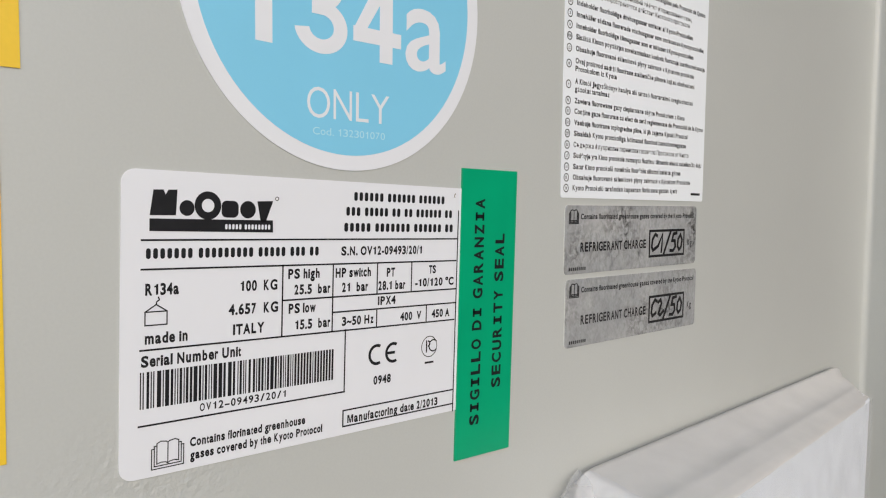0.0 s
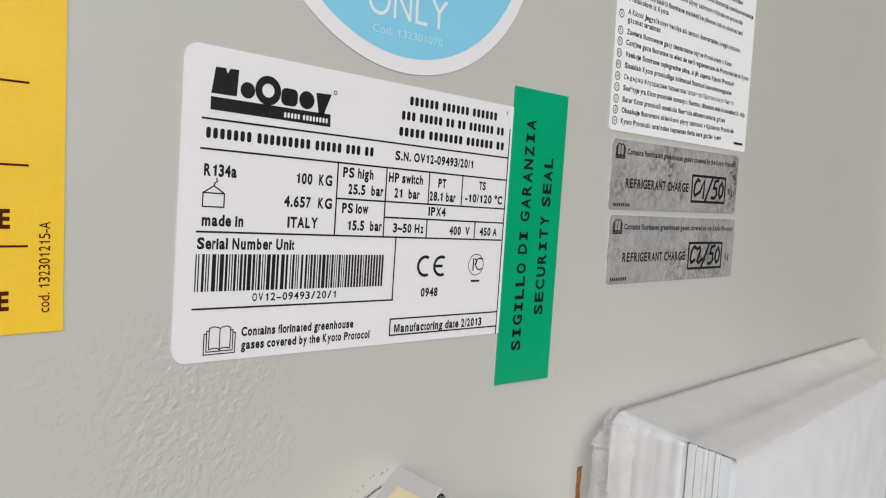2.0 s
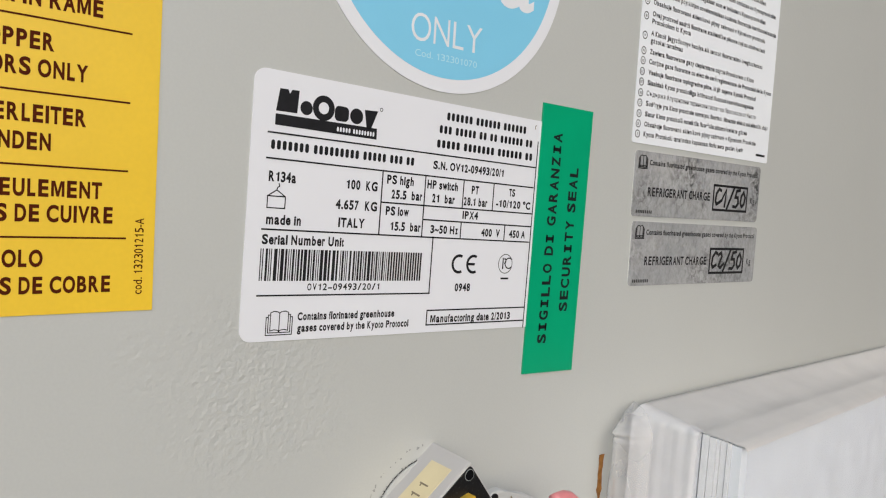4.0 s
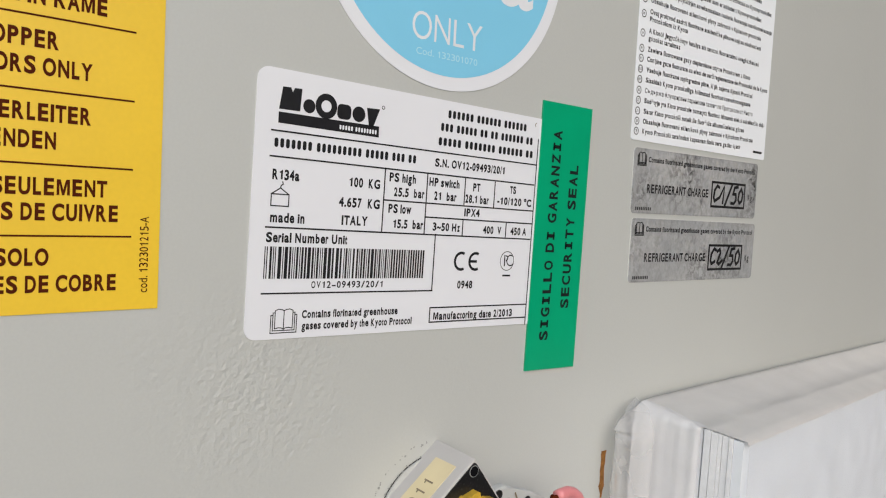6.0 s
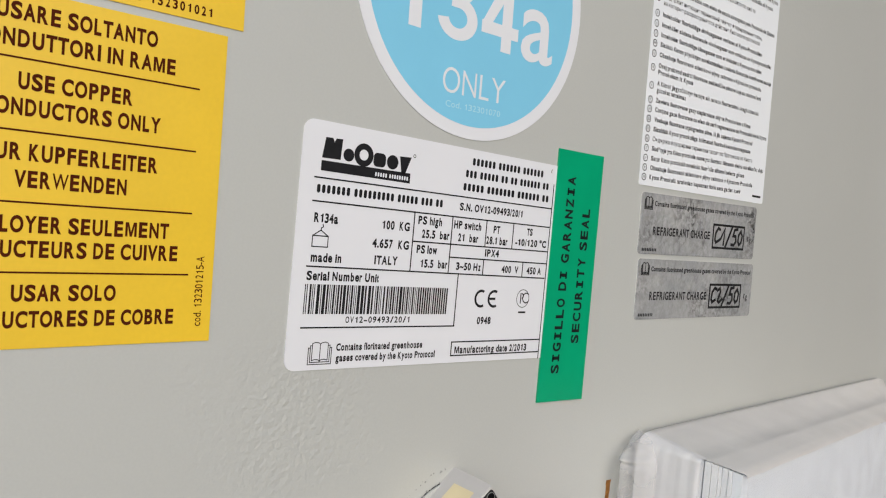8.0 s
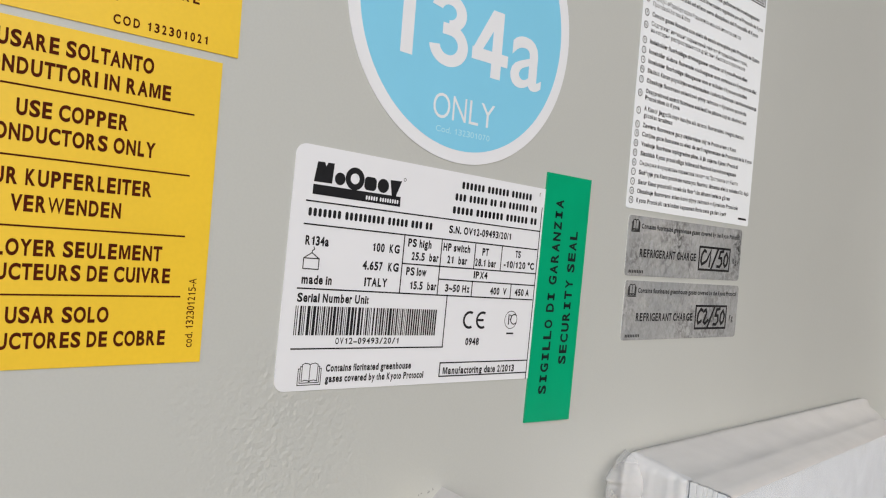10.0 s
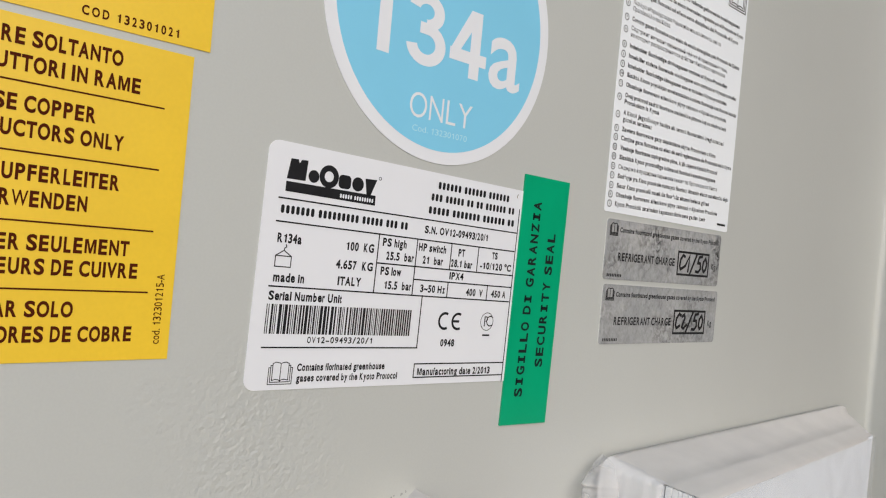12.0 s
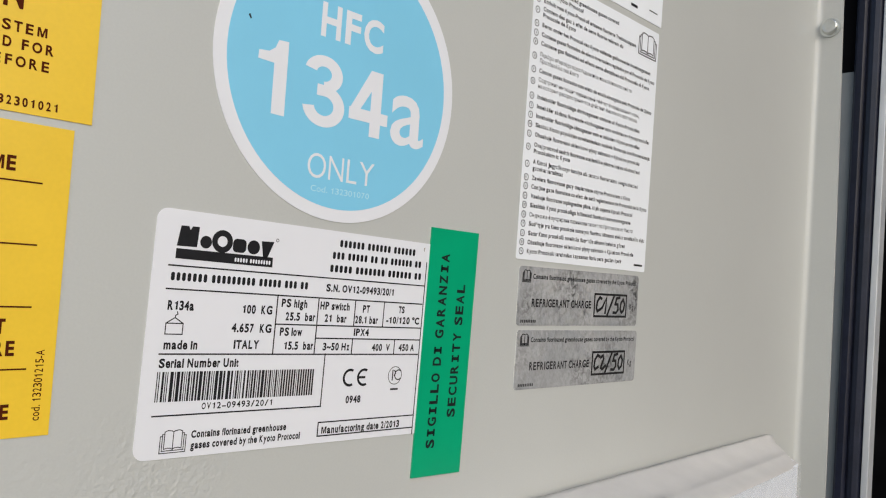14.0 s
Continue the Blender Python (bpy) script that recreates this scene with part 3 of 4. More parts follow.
write("a", 84.8, 100.6, 89.9, 23.4, -0.38, M_WHITE, hfc, tb, bold=0.01)
write("ONLY", 52.0, 79.1, 73.0, 7.9, -0.38, M_WHITE, hfc, tb, bold=-0.006)
write("Cod. 132301070", 53.8, 77.6, 68.7, 1.9, -0.38, M_PALEBLUE, hfc, tb)

bm = bmesh.new()
flat(bm, [(26.8, 117.0), (27.6, 115.9), (28.0, 116.2), (27.3, 117.5)], -0.37)
part("speck", bm, M_INK, hfc, "small dark speck of dirt")

# yellow copper-conductor label, five languages
cop = hang(thing("conductor_label", "yellow warning sticker asking for copper conductors only", "label"))
ty = tilt(-15.9, -3.0, 1.23)
part("sheet", prism(bmesh.new(), rounded(-90, -3.0, -15.9, 72.9), 0.4, -0.3, ty), M_YELLOW, cop)
for text, cut, x0, x1, z in (("USARE SOLTANTO", 0, -65.8, -32.9, 66.7), ("CONDUTTORI IN RAME", 1, -67.5, -28.4, 61.1), ("USE COPPER", 0, -61.2, -37.8, 52.4),
                             ("CONDUCTORS ONLY", 0, -67.8, -31.1, 46.9), ("NUR KUPFERLEITER", 0, -67.4, -31.2, 37.5), ("VERWENDEN", 0, -61.0, -38.0, 31.8),
                             ("EMPLOYER SEULEMENT", 2, -65.7, -27.6, 22.2), ("CONDUCTEURS DE CUIVRE", 3, -65.5, -25.2, 16.9), ("USAR SOLO", 0, -60.4, -39.0, 7.4),
                             ("CONDUCTORES DE COBRE", 3, -64.3, -25.3, 1.7)):
    write(text, x0, x1, z, 3.3, -0.36, M_BROWNINK, cop, ty, bold=0.036, cut=cut)
for z in (58.7, 43.6, 28.5, 13.5):
    bm = bmesh.new()
    stroke(bm, [(-76, z), (-22.4, z)], 0.4, -0.36, ty)
    part("dividing_line", bm, M_BROWNINK, cop)
write("cod. 132301215-A", 0.8, 18.1, -18.4, 1.9, -0.36, M_BROWNINK, cop, ty, up=True, bold=0.006)

# upper yellow caution label
cau = hang(thing("caution_label", "yellow caution sticker with dark brown lettering", "label"))
tc = tilt(-13.6, 75.1, 1.5)
part("sheet", prism(bmesh.new(), rounded(-100, 75.1, -13.6, 142), 0.4, -0.3, tc), M_YELLOW, cau)
write("CAUTION", -64, -31.4, 100.0, 7.4, -0.36, M_BROWNINK, cau, tc, bold=0.03)
for text, cut, x0, x1, z, h in (("& SYSTEM", 0, -44.7, -25.7, 94.2, 2.35), ("E CLOSED FOR", 0, -52.1, -23.9, 90.2, 2.35), ("OPEN BEFORE", 0, -51.7, -24.7, 86.0, 2.35),
                                ("G UNIT.", 2, -53.2, -43.8, 82.0, 2.35), ("COD 132301021", 0, -44.6, -22.0, 76.7, 2.0)):
    write(text, x0, x1, z, h, -0.36, M_BROWNINK, cau, tc, bold=0.03, spacing=0.2, cut=cut)
bm = bmesh.new()
stroke(bm, [(-95, 112.5), (-14.5, 112.5)], 0.4, -0.36, tc)
part("dividing_line", bm, M_BROWNINK, cau)

# white multilingual greenhouse-gas label
kyo = hang(thing("greenhouse_gas_label", "tall white sticker with rows of fine print in many languages", "label"))
tw = tilt(158.3, 56.0, 1.0)
part("sheet", prism(bmesh.new(), rounded(158.3, 56.0, 260.1, 178.6, 1.0), 0.4, -0.28, tw), M_PAPERLABEL, kyo)
YK = -0.34
LINES = (
    (172.2, "", "Contains fluorinated greenhouse gases covered", 222.3),
    (169.3, "", "by the Kyoto Protocol", 193.0),
    (165.6, "D", "Enthält vom Kyoto-Protokoll erfasste fluorierte Treibhausgase", 238.4),
    (162.1, "F", "Contient des gaz à effet de serre fluorés relevant du", 227.1),
    (159.35, "", "Protocole de Kyoto", 188.2),
    (155.1, "NL", "Bevat onder het Protocol van Kyoto vallende gefluoreerde broeikasgassen", 253.3),
    (151.1, "E", "Contiene gases fluorados de efecto invernadero regulados por el Protocolo de Kyoto", 257.7),
    (147.3, "I", "Contiene gas fluorurati ad effetto serra disciplinati dal Protocollo di Kyoto", 253.1),
    (142.5, "GR", "Περιέχει φθοριούχα αέρια θερμοκηπίου που καλύπτονται από το", 237),
    (139.75, "", "Πρωτόκολλο του Κιότο", 192.6),
    (135.5, "P", "Contém gases fluorados com efeito de estufa abrangidos pelo Protocolo de Quioto", 256.8),
    (131.7, "RU", "Содержит имеющие парниковый эффект фторированные газы,", 245.3),
    (128.95, "", "на которые распространяется действие Киотского протокола", 243.5),
    (124.3, "DK", "Indeholder fluorholdige drivhusgasser omfattet af Kyoto-Protokollen", 246.6),
    (120.2, "S", "Innehåller sådana fluorerade växthusgaser som omfattas av Kyotoprotokollet", 256.5),
    (116.2, "N", "Inneholder fluorholdige klimagasser som er inkludert i Kyoto-protokollen", 247.6),
    (112.3, "FIN", "Sisältää Kioton pöytäkirjan soveltamisalaan kuuluvia fluorattuja kasvihuonekaasuja", 257.9),
    (108.2, "CZ", "Obsahuje fluorované skleníkové plyny zahrnuté v Kjótském protokolu", 248.5),
    (103.9, "HR", "Ovaj proizvod sadrži fluorirane stakleničke plinove koji su obuhvaćeni", 249.2),
    (101.15, "", "Protokolom iz Kyota", 190.5),
    (96.7, "H", "A Kiotói Jegyzőkönyv hatálya alá tartozó fluortartalmú üvegházhatású", 248.3),
    (93.95, "", "gázokat tartalmaz", 185.9),
    (89.8, "PL", "Zawiera fluorowane gazy cieplarniane objęte Protokołem z Kioto", 241.8),
    (86.1, "RO", "Conţine gaze fluorurate cu efect de seră reglementate de Protocolul de la Kyoto", 257.9),
    (82.1, "SLO", "Vsebuje fluorirane toplogredne pline, ki jih zajema Kjotski Protokol", 244.8),
    (78.2, "EST", "Sisaldab Kyoto protokolliga hõlmatud fluoritud kasvuhoonegaase", 243.7),
    (74.2, "BG", "Съдържа флуорирани парникови газове по Протокола от Киото", 246.2),
    (70.4, "LT", "Sudėtyje yra Kioto protokole numatytų fluorintų šiltnamio efektą sukeliančių dujų", 257.6),
    (66.4, "LV", "Satur Kioto protokolā noteiktās fluorētās siltumnīcefekta gāzes", 239.9),
    (62.6, "SK", "Obsahuje fluorované skleníkové plyny zahrnuté v Kjótskom Protokole", 248.2),
    (58.8, "TR", "Kyoto Protokolü tarafından kapsanan florlu sera gazları içerir", 237.8),
)

for k, (z, code, text, end) in enumerate(LINES):
    if code:
        bm = bmesh.new()
        mid = z - 0.6 if k + 1 < len(LINES) and not LINES[k + 1][1] else z + 0.6
        ring(bm, 161.1, mid, 1.5, 0.34, YK, tw, n=24)
        part("language_ring", bm, M_INK, kyo)
        half = 0.32 + 0.26 * (len(code) - 1)
        write(code, 161.1 - half, 161.1 + half, mid - 0.5, 1.0, YK - 0.02, M_INK, kyo, tw, bold=0.02)
    write(text, 164.9, end + 0.3, z, 1.72, YK, M_INK, kyo, lambda x, q: tw(x, q + (x - 164) * 0.006), bold=0.03)
bm = bmesh.new()
flat(bm, rounded(249.5, 58.6, 257.5, 59.6), YK, tw)
part("printed_bar", bm, M_INK, kyo)
open_book(241.4, 164.0, 258.0, 175.4, YK, M_INK, kyo, tw, 0.55)
upper = hang(thing("notice_label", "white sticker with fine black print", "label"))
part("sheet", prism(bmesh.new(), rounded(159.0, 182.2, 261.6, 240), 0.4, -0.28, tw), M_PAPERLABEL, upper)
bm = bmesh.new()
flat(bm, rounded(232, 185.2, 238, 186.6), YK, tw)
flat(bm, rounded(249, 187.6, 257, 188.2), YK, tw)
part("printed_bar", bm, M_INK, upper)

# two silver refrigerant-charge labels with hand-written values


def charge_label(x0, z0, second):
    ob = hang(thing("charge_label", "crinkled silver foil sticker with a hand-written refrigerant charge", "label", "refrigerant charge labels"))
    t = tilt(164.0, 1.8, 1.0 if second else 1.35)
    part("sheet", prism(bmesh.new(), rounded(x0, z0, x0 + 94.2, z0 + 25.0, 1.8), 0.4, -0.28, t), M_SILVER, ob)
    y = -0.34
    open_book(x0 + 2.4, z0 + 18.4, x0 + 7.9, z0 + 23.4, y, M_INK, ob, t, 0.36)
    write("Contains fluorinated greenhouse gases covered by the Kyoto Protocol", x0 + 9.3, x0 + 91.8, z0 + 20.0, 1.9, y, M_INK, ob, t, bold=0.026)
    write("REFRIGERANT CHARGE", x0 + 9.4, x0 + 53.6, z0 + 8.1, 3.2, y, M_INK, ob, t, bold=0.03)
    write("Kg", x0 + 87.0, x0 + 90.6, z0 + 8.0, 2.6, y, M_INK, ob, t, bold=0.02)
    bars([9], x0 + 2.4, x0 + 13.0, z0 + 1.2, 1.3, y, M_INK, ob, t)
    bm = bmesh.new()
    stroke(bm, [(x0 + 56.3, z0 + 4.4), (x0 + 83.8, z0 + 4.4), (x0 + 83.8, z0 + 14.8), (x0 + 56.3, z0 + 14.8), (x0 + 56.3, z0 + 4.4)], 1.0, y, t)
    part("value_frame", bm, M_INK, ob)
    u, v = x0 + 56.3, z0 + 4.4
    # a round-cornered first figure, the second figure, a slash and the two last ones, in thick pen
    marks = [[(5.6, 8.4), (4.2, 9.0), (2.2, 6.9), (1.7, 3.8), (2.6, 2.4), (5.0, 3.4)], [(11.2, 0.9), (16.2, 9.7)],
             [(21.2, 9.2), (18.6, 8.8), (17.6, 6.0), (19.9, 5.9), (20.3, 3.4), (18.6, 1.7), (16.4, 1.9)],
             [(24.4, 8.4), (22.6, 6.6), (22.2, 3.6), (23.4, 2.0), (25.2, 3.2), (25.9, 6.2), (24.4, 8.4)]]
    marks.append([(6.9, 7.8), (8.6, 8.8), (9.4, 7.2), (7.2, 3.0), (8.6, 2.2), (11.0, 3.8)] if second else [(5.0, 3.4), (6.6, 4.2), (9.9, 9.0), (9.2, 1.8)])
    for i, k in enumerate(marks):
        bm = bmesh.new()
        stroke(bm, [(u + p, v + q) for p, q in k], 1.35, y - 0.03 - 0.01 * i, t)
        part("pen_stroke", bm, M_INK, ob)
    return ob


charge_label(162.3, 28.4, False)
charge_label(163.3, 1.5, True)

# ---- the switch on the door, below the plate ----
switch = hang(thing("rotary_switch", "grey box-shaped rotary switch back with black front and yellow rotor", "switch"))
CX, CZ, HALF, TURNED = 69.4, -74.6, 20.0, 38.7
ts = tilt(CX, CZ, TURNED)
def half_disc(r):
    return [(71.5 + r * math.cos(radians(a)), -71.5 + r * math.sin(radians(a))) for a in range(85, 276, 5)]


bm = prism(bmesh.new(), half_disc(20.6), 0.5, -0.9)
part("base_ring", bm, M_PANEL, switch, "round painted base collar")
bm = bmesh.new()
rc = random.Random(11)
for k in range(80):
    # flecks of chipped paint along the collar
    a, r = radians(rc.uniform(92, 205)), rc.choice((21.1, 21.3, 24.4, 24.9)) + rc.uniform(-0.3, 0.3)
    u, w, g = 71.5 + r * math.cos(a), -71.5 + r * math.sin(a), rc.uniform(0.12, 0.42)
    flat(bm, [(u + g * rc.uniform(0.6, 1.3) * math.cos(b), w + g * rc.uniform(0.5, 1.2) * math.sin(b)) for b in [k * math.pi / 3 for k in range(6)]], -0.1 if r > 23 else -0.45)
part("paint_chip", bm, M_GREYSTEEL, switch, "tiny grey paint chips")
# black disc added under the collar; its rim draws the gap's shadow
part("gap_shadow", prism(bmesh.new(), half_disc(20.78), 0.5, -0.3), M_BLACKPL, switch, "thin black line for the shadow gap round the collar")
FACE = 19.4
bm = bmesh.new()
back = [bm.verts.new(mm(q[0], 0.5, q[1])) for q in (ts(*p) for p in rounded(CX - HALF, CZ - HALF, CX + HALF, CZ + HALF))]
front = [bm.verts.new(mm(q[0], -17.6, q[1])) for q in (ts(*p) for p in rounded(CX - FACE, CZ - FACE, CX + FACE, CZ + FACE))]
bm.faces.new(back[::-1])
bm.faces.new(front)
for k in range(4):
    bm.faces.new((back[k], back[(k + 1) % 4], front[(k + 1) % 4], front[k]))
bevel(bm, 0.5)
part("housing", bm, M_GREYBOX, switch)
bm = prism(bmesh.new(), rounded(CX - FACE + 0.7, CZ - FACE + 0.7, CX + FACE - 0.7, CZ + FACE - 0.7, 1.0), -15, -17.9, ts)
part("front_plate", bm, M_BLACKPL, switch, "black front plate")
for u, w in ((16.7, 16.7), (-16.7, 16.7), (16.7, -16.7), (-16.7, -16.7)):
    part("hole_rim", prism(bmesh.new(), circle(CX + u, CZ + w, 1.75, 20), -17, -18.0, ts), M_GREYSTEEL, switch)
    part("screw_hole", prism(bmesh.new(), circle(CX + u, CZ + w, 1.55, 20), -17, -18.06, ts), M_SHADE_BLACK, switch)
# yellow rotor: a hub with two claws
bm = prism(bmesh.new(), circle(CX + 2.4, CZ + 2.9, 12.6, 44), -17, -21.6)
bevel(bm, 1.2)
rotor = part("rotor", bm, M_YELPL, switch, "yellow plastic rotor with claws")
rc = random.Random(4)
for a in range(8, 368, 24):
    # claws of unequal length round the rim
    q = tilt(CX + 2.4, CZ + 2.9, a + rc.uniform(-5, 5))
    part("claw", prism(bmesh.new(), rounded(CX + 10.5, CZ - 2.4, CX + 15.4 + rc.uniform(0, 1.9), CZ + 2.6 + rc.uniform(-0.8, 0.8), 0.8, 3), -17.6, -20.2 - rc.uniform(0, 1.2), q), M_YELPL, rotor)
for a in (35, 155, 275):
    q = tilt(CX + 2.4, CZ + 2.9, a)
    part("rib", prism(bmesh.new(), rounded(CX + 6.4, CZ - 3.0, CX + 14.6, CZ + 3.6, 1.2, 3), -20.5, -23.6, q), M_YELPL, rotor)
bm = prism(bmesh.new(), circle(CX - 3.4, CZ + 5.2, 4.8, 28), -20, -26)
bevel(bm, 1.2)
part("shaft", bm, M_TERMINAL, switch, "pale grey shaft end")
# cream tape with the circuit's mark, on the face that looks up and to the hinge-less side
bm = bmesh.new()
d, nrm = Vector((math.cos(radians(180 + TURNED)), 0, math.sin(radians(180 + TURNED)))), Vector((-math.sin(radians(TURNED)), 0, math.cos(radians(TURNED))))
corner = mm(*(lambda q: (q[0], 0, q[1]))(ts(CX + HALF, CZ + HALF)))


def on_face(along, y, lift):
    return corner + d * along / 1000 + nrm * (lift + y * (HALF - 19.4) / 18.1) / 1000 + Vector((0, y / 1000, 0))


quad = [(5.6, -5.0), (5.6, -14.0), (33, -14.0), (33, -5.0)]
a = [bm.verts.new(on_face(u, y, 0.15)) for u, y in quad]
b = [bm.verts.new(on_face(u, y, -0.2)) for u, y in quad]
bm.faces.new(a)
for k in range(4):
    bm.faces.new((a[k], a[(k + 1) % 4], b[(k + 1) % 4], b[k]))
tape = part("marking_tape", bm, M_CREAM, switch, "cream marking tape")
pts, faces, _ = lettering("Q11", 0.0, 0.22)
me = bpy.data.meshes.new("printed_text")
# reads up the slope, its foot towards the room
me.from_pydata([on_face(23.6 - u * 3.7, -11.3 + w * 3.7, 0.22) for u, w in pts], [], faces)
part("printed_text", me, M_PENCIL, switch)

# auxiliary terminal block beside it, with a pink wire
term = hang(thing("terminal_block", "light grey contact block with round terminal holes beside the switch", "terminal block"))
part("base", box(bmesh.new(), 82.5, 111, 0.3, -12.6, -95, -70), M_TERMINAL, term)
bm = prism(bmesh.new(), [(81.5, -61.5), (84, -59.4), (88, -58.9), (91, -61.2), (99, -62.6), (106, -66), (112, -70), (112, -95), (81.5, -95)], -12.5, -16.0)
bevel(bm, 0.8)
part("body", bm, M_TERMINAL, term)
for x, z, r in ((84.9, -61.2, 1.5), (97.9, -65.3, 1.3), (90, -71, 1.6), (104, -72, 1.6)):
    part("terminal_hole", prism(bmesh.new(), circle(x, z, r, 18), -15.5, -16.2), M_BLACKPL, term, "dark terminal hole")
bm = bmesh.new()
for x, z, r in ((89.0, -64.4, 1.5), (106, -69.5, 1.5)):
    ring(bm, x, z, r, 0.35, -16.25, None, 0, 360, 20)
stroke(bm, [(92.0, -62.0), (93.1, -64.2), (94.6, -65.0)], 0.6, -16.25)
stroke(bm, [(95.8, -68.2), (95.0, -72.0)], 0.6, -16.25)
part("moulded_mark", bm, M_PENCIL, term)
wire = hang(thing("wire", "short looped pink insulated wire at the contact block", "wire"))
bm = bmesh.new()
pts = [mm(x, -24, z) for x, z in ((102.8, -62.6), (104.6, -62.2), (107.4, -62.0), (110.2, -62.8), (112.8, -64.6), (114.6, -67.2), (115.3, -70.4), (115.2, -74.0), (114.6, -80.0))]
pts.append(mm(110.5, -15.6, -92))
tube(bm, pts, 1.95)
ob = part("sheath", bm, M_PINK, wire)
ob.data.shade_smooth()
bm = bmesh.new()
tube(bm, [mm(100.8, -23.4, -62.4), mm(102.0, -23.8, -62.9), mm(103.4, -24, -62.6)], 0.8, 8)
part("wire_end", bm, M_BROWNINK, wire, "dark red cut end")

# brown residue of old tape on the door beside the document pouch
resid = hang(tagged(new("tape_residue"), "ragged brown strips of old adhesive on the door", "residue"))
rng = random.Random(2)
for x0, x1, z0, z1 in ((155.6, 158.1, -81.5, -63.2), (165.4, 166.6, -82.5, -74)):
    bm = bmesh.new()
    left = [(x0 + rng.uniform(-0.35, 0.35) + (0.7 if i < 3 else 0), z0 + (z1 - z0) * i / 12) for i in range(13)]
    right = [(x1 + rng.uniform(-0.4, 0.4) - (0.7 if i < 3 else 0), z0 + (z1 - z0) * i / 12) for i in range(13)]
    prism(bm, left + right[::-1], 0.2, -0.25)
    part("residue_strip", bm, M_RESIDUE, resid)

# ---- the documents in their plastic pouch ----
docs = hang(thing("document_stack", "thick stack of white papers and booklets, edges showing", "documents"))
LEFTX, TOPZ, BOTZ = 168.2, -48.0, -255.0


def front_y(x, depth):
    """How far a layer stands off the door: the stack thins towards the hinge."""
    f = (x - 168.0) / (420.0 - 168.0)
    return -(4.0 + (depth - 4.0) * (1 - f * 0.54))


def crest(x):
    """How far the film has come down at the rounded end by the hinge, 0 to 1."""
    return min(1.0, max(0.0, (x - 424.0) / 17.0)) ** 2


def slab(name, mat, d0, d1, x_in, z_in, label=""):
    """One bound block or booklet between two depths, bowed a little."""
    bm = bmesh.new()
    n, drop, end = 24, 9.4 * d1 / 50 - 8.2, 420.5 - 4 * d1 / 50
    grids = []
    for d in (d0, d1):
        rows = []
        for zz in (BOTZ, TOPZ - 60, TOPZ - 18, TOPZ - 4 - z_in, TOPZ - z_in):
            rows.append([bm.verts.new(mm(x, front_y(x, d) + 0.25 * math.sin(x * 0.06 + d), zz - drop * i / n - (13 * crest(x) if zz > TOPZ - 12 else 0))) for i, x in ((i, LEFTX + x_in + (end - LEFTX - x_in) * i / n) for i in range(n + 1))])
        grids.append(rows)
    g0, g1 = grids
    for g in grids:
        for r0, r1 in zip(g, g[1:]):
            for i in range(n):
                bm.faces.new((r0[i], r0[i + 1], r1[i + 1], r1[i]))
    for i in range(n):
        bm.faces.new((g0[-1][i], g0[-1][i + 1], g1[-1][i + 1], g1[-1][i]))
        bm.faces.new((g0[0][i], g0[0][i + 1], g1[0][i + 1], g1[0][i]))
    for j in range(len(g0) - 1):
        bm.faces.new((g0[j][0], g0[j + 1][0], g1[j + 1][0], g1[j][0]))
        bm.faces.new((g0[j][-1], g0[j + 1][-1], g1[j + 1][-1], g1[j][-1]))
    return part(name, bm, mat, docs, label)


rng = random.Random(7)
d = 9.0
while d < 33.5:
    t = rng.uniform(1.6, 3.4)
    slab("paper_block", M_PAGES, d, min(d + t, 34.0), rng.uniform(0, 0.5), rng.uniform(0, 0.3) - 2.6 * (1 - d / 50), "white paper block")
    d += t + 0.06
for d0, d1 in ((34.9, 37.2), (37.45, 39.9), (40.15, 41.65), (41.9, 43.75), (44.0, 45.35), (45.6, 49.4)):
    slab("booklet", M_PAGES if d1 < 46 else M_PAPER, d0, d1, rng.uniform(-0.5, 0.6), rng.uniform(-0.25, 0.1) - 2.6 * (1 - d0 / 50) + (0.5 if d1 > 46 else 0.1), "thin white booklet")

pouch = hang(thing("plastic_pouch", "clear milky plastic pouch holding papers on the door", "pouch"))


def film(name, mat, profile, x0, x1, n=26, wob=0.35, label="", slant=0.0):
    """A film sheet swept along the door: profile gives (y, z) for x."""
    bm = bmesh.new()
    rows = []
    for i in range(n + 1):
        x = x0 + (x1 - x0) * i / n
        # the corner by the hinge is cut back towards the room
        rows.append([bm.verts.new(mm(x - slant * k * max(0.0, (x - 395) / 46) + wob * math.sin(7 * k + i), y, z + wob * noise.noise(Vector((x * 0.05, k * 0.7, 0))))) for k, (y, z) in enumerate(profile(x))])
    for a, b in zip(rows, rows[1:]):
        for k in range(len(a) - 1):
            bm.faces.new((a[k], a[k + 1], b[k + 1], b[k]))
    ob = part(name, bm, mat, pouch, label)
    ob.data.shade_smooth()
    return ob


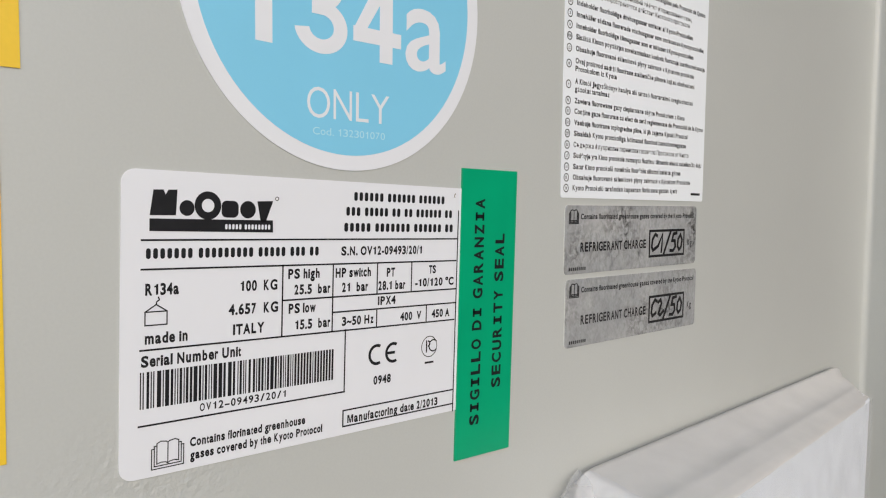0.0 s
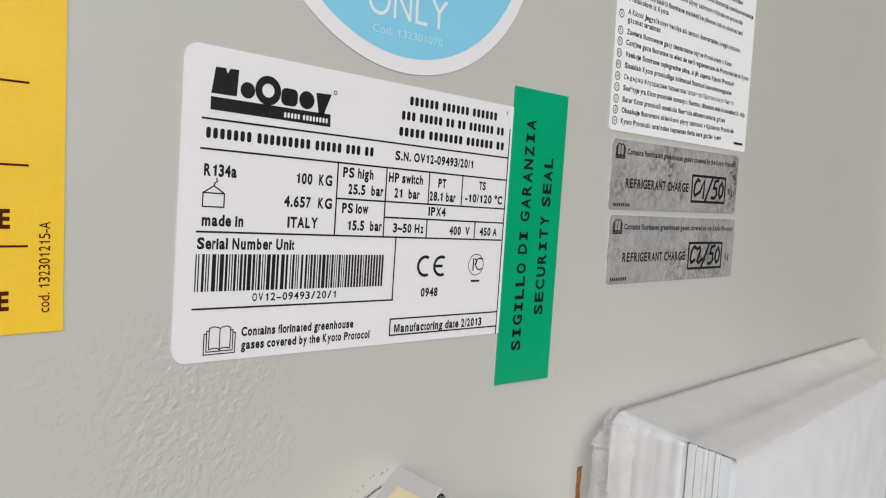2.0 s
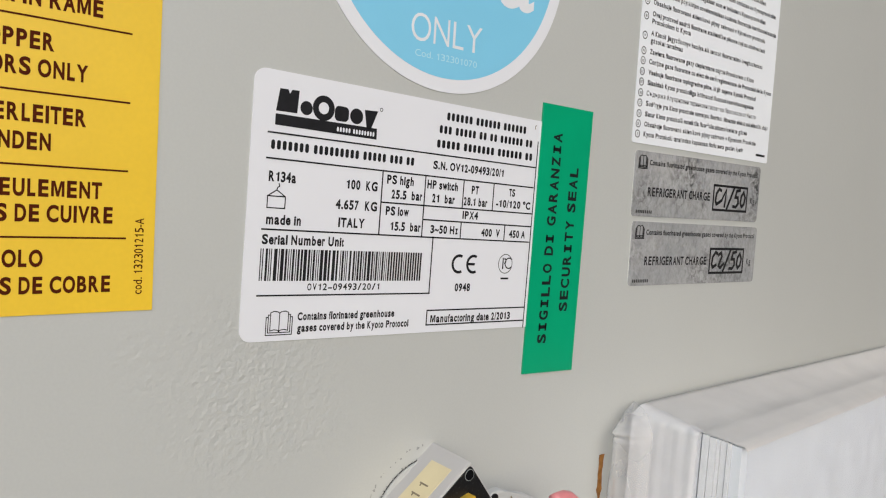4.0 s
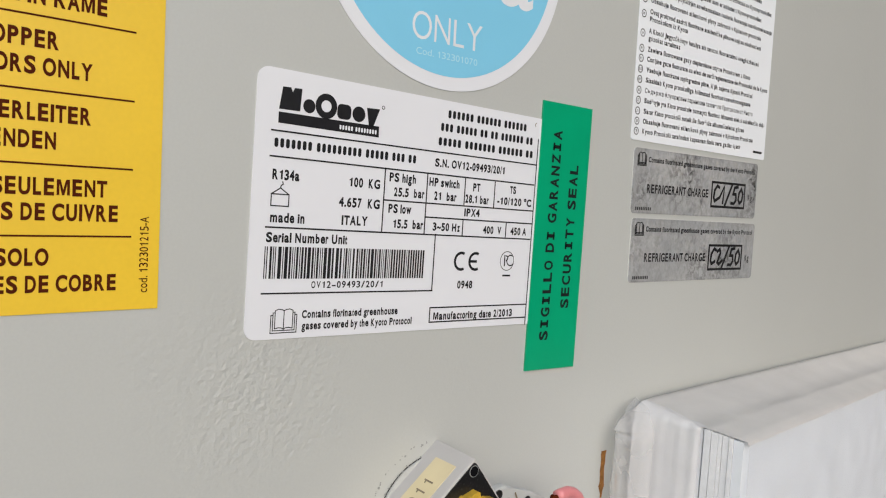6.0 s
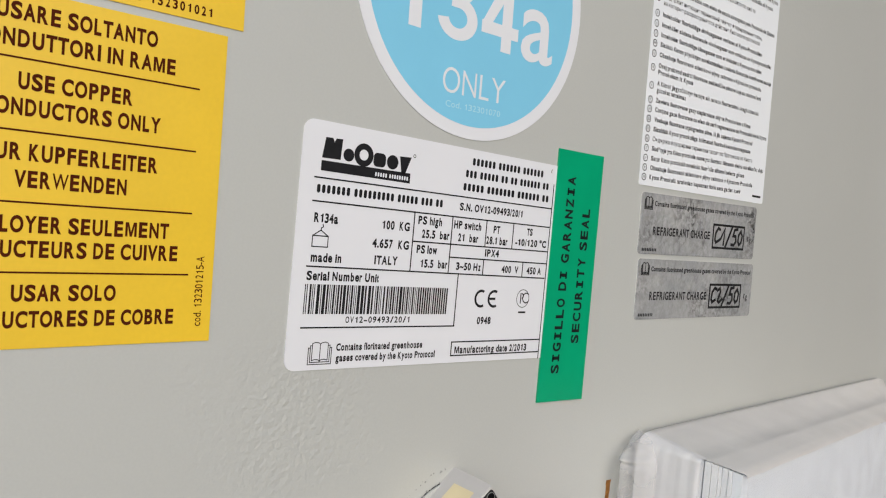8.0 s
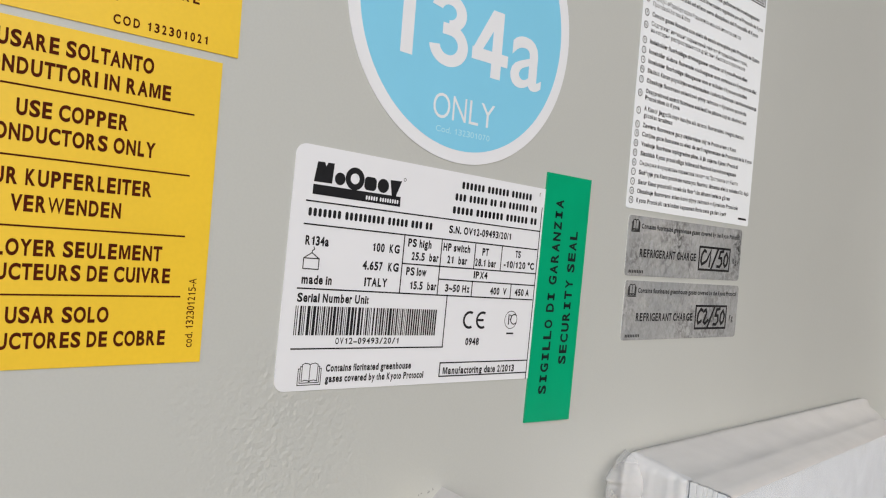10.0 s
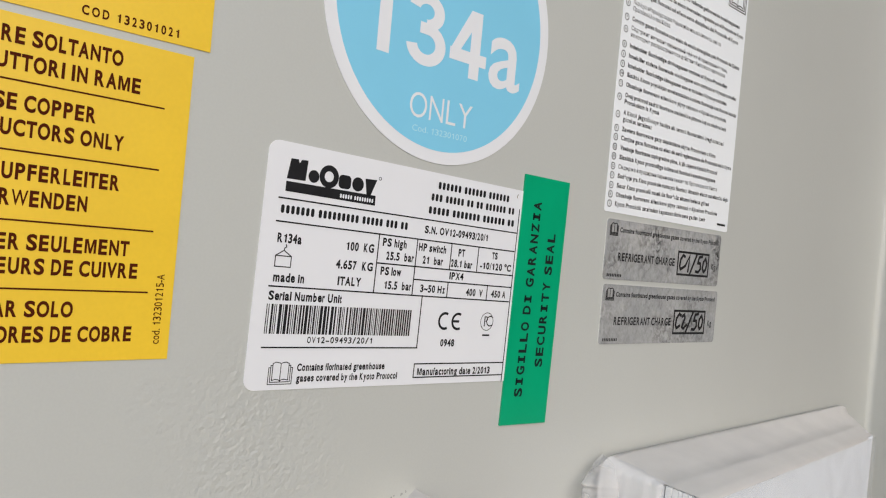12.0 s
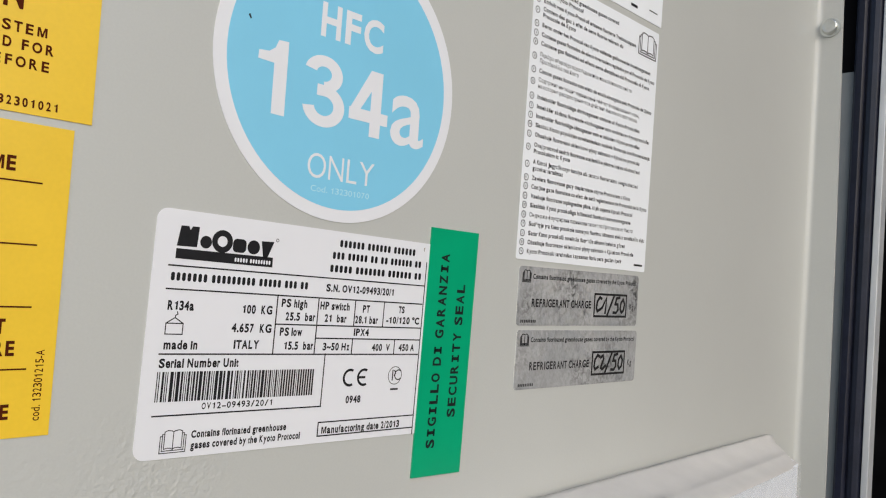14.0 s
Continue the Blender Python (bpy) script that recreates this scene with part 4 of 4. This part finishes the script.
def over(x):
    """From just off the door over the papers' top edge."""
    f, c, u = front_y(x, 50.5), crest(x), (x - 168) / 252
    back = TOPZ + 3.3 + 9.2 * u - 14 * c
    if x < 180:
        back -= 4.5 * (1 - math.sqrt(1 - ((180 - x) / 12.5) ** 2))
    lip = TOPZ + 0.3 - 1.2 * u - 1.0 * c
    top = back if x > 180 else TOPZ + 3.3
    fold = max(0.0, 0.45 + 1.3 * noise.noise(Vector((x * 0.06, 9.2, 0))))
    dip = 0.7 * max(0, 171.5 - x) / 3.6

    def at(k, lift=0.0):
        return (f * k, lip + (top - lip) * (1 - k) + 0.45 * math.sin(math.pi * k) + lift - dip * (1 - k * k))

    return [(-4.6, back - 14), (-3.4, back - 4), (-2.8, back - 1.0), (-3.4, back), (-6, back - 0.2), at(0.3), at(0.5), at(0.665, -0.3), at(0.685, 0.34 * fold), at(0.75, 0.22 * fold), at(0.9), (f - 0.2, lip), (f - 0.7, lip - 1.1)]


def down(x):
    """Down the front of the papers."""
    f, low = front_y(x, 50.5), -1.2 * (x - 168) / 252
    return [(f - 0.7, TOPZ - 0.7 + low), (f - 0.9, TOPZ - 6 + low), (f - 0.8, TOPZ - 60), (f - 0.6, BOTZ)]


film("top_film", M_MILKY, over, 168.1, 441, 44, 0.22, slant=1.65)
film("front_film", M_FRONT, down, 168.6, 421, 30, 0.2)


def left_bulge(deep):
    """The loose fold of film that stands out at the open side."""
    bm = bmesh.new()
    rows = []
    for k in range(31):
        z = TOPZ + 4.5 - 0.7 * k - max(0, k - 16) ** 2 * 1.0
        up = math.sqrt(1 - (1 - min(1.0, (k + 0.1) / 16.0)) ** 2)
        wide = 21.0 + 1.0 * math.sin(k * 0.8) + 2.4 * noise.noise(Vector((k * 0.3, 3.1, 0)))
        row = []
        for i in range(17):
            s = i / 16
            crumple = 1.1 * min(1.0, k / 6) * noise.noise(Vector((k * 0.33, s * 5, 1.7)))
            row.append(bm.verts.new(mm(172.6 - up * (wide + crumple * 1.6) * math.sin(math.pi * s) ** 0.7, -1.5 - deep * s * (0.5 + 0.5 * up), z - 1.5 * s)))
        rows.append(row)
    for a, b in zip(rows, rows[1:]):
        for i in range(16):
            bm.faces.new((a[i], a[i + 1], b[i + 1], b[i]))
    ob = part("side_fold", bm, M_FILM, pouch, "clear crumpled film fold")
    ob.data.shade_smooth()


left_bulge(15.0)


def side_drape(y0, y1):
    """Film that comes over the papers' side with a soft round shoulder."""
    bm = bmesh.new()
    rows = []
    for i in range(25):
        f = i / 24
        y = y0 + (y1 - y0) * f
        top = TOPZ + 4.0 - 2.9 * f
        r = 7.0 - 5.4 * f
        rim = [(180.6, top - 2.2), (175.1, top - 0.15)]
        rim += [(166.5 + r * (1 - math.sin(a)), top + 0.3 - r * (1 - math.cos(a))) for a in [math.pi / 2 * k / 7 for k in range(8)]]
        rim += [(166.2, top - r - 8), (166.3, top - 40), (166.6, top - 90), (166.8, BOTZ)]
        rows.append([bm.verts.new(mm(x + 0.62 * noise.noise(Vector((y * 0.36, k * 0.09, 5))) - 0.4, y, z)) for k, (x, z) in enumerate(rim)])
    for a, b in zip(rows, rows[1:]):
        for k in range(len(a) - 1):
            bm.faces.new((a[k], a[k + 1], b[k + 1], b[k]))
    ob = part("side_film", bm, M_DRAPE, pouch, "thin cloudy film over the paper edges")
    ob.data.shade_smooth()


side_drape(-6.0, -33.9)
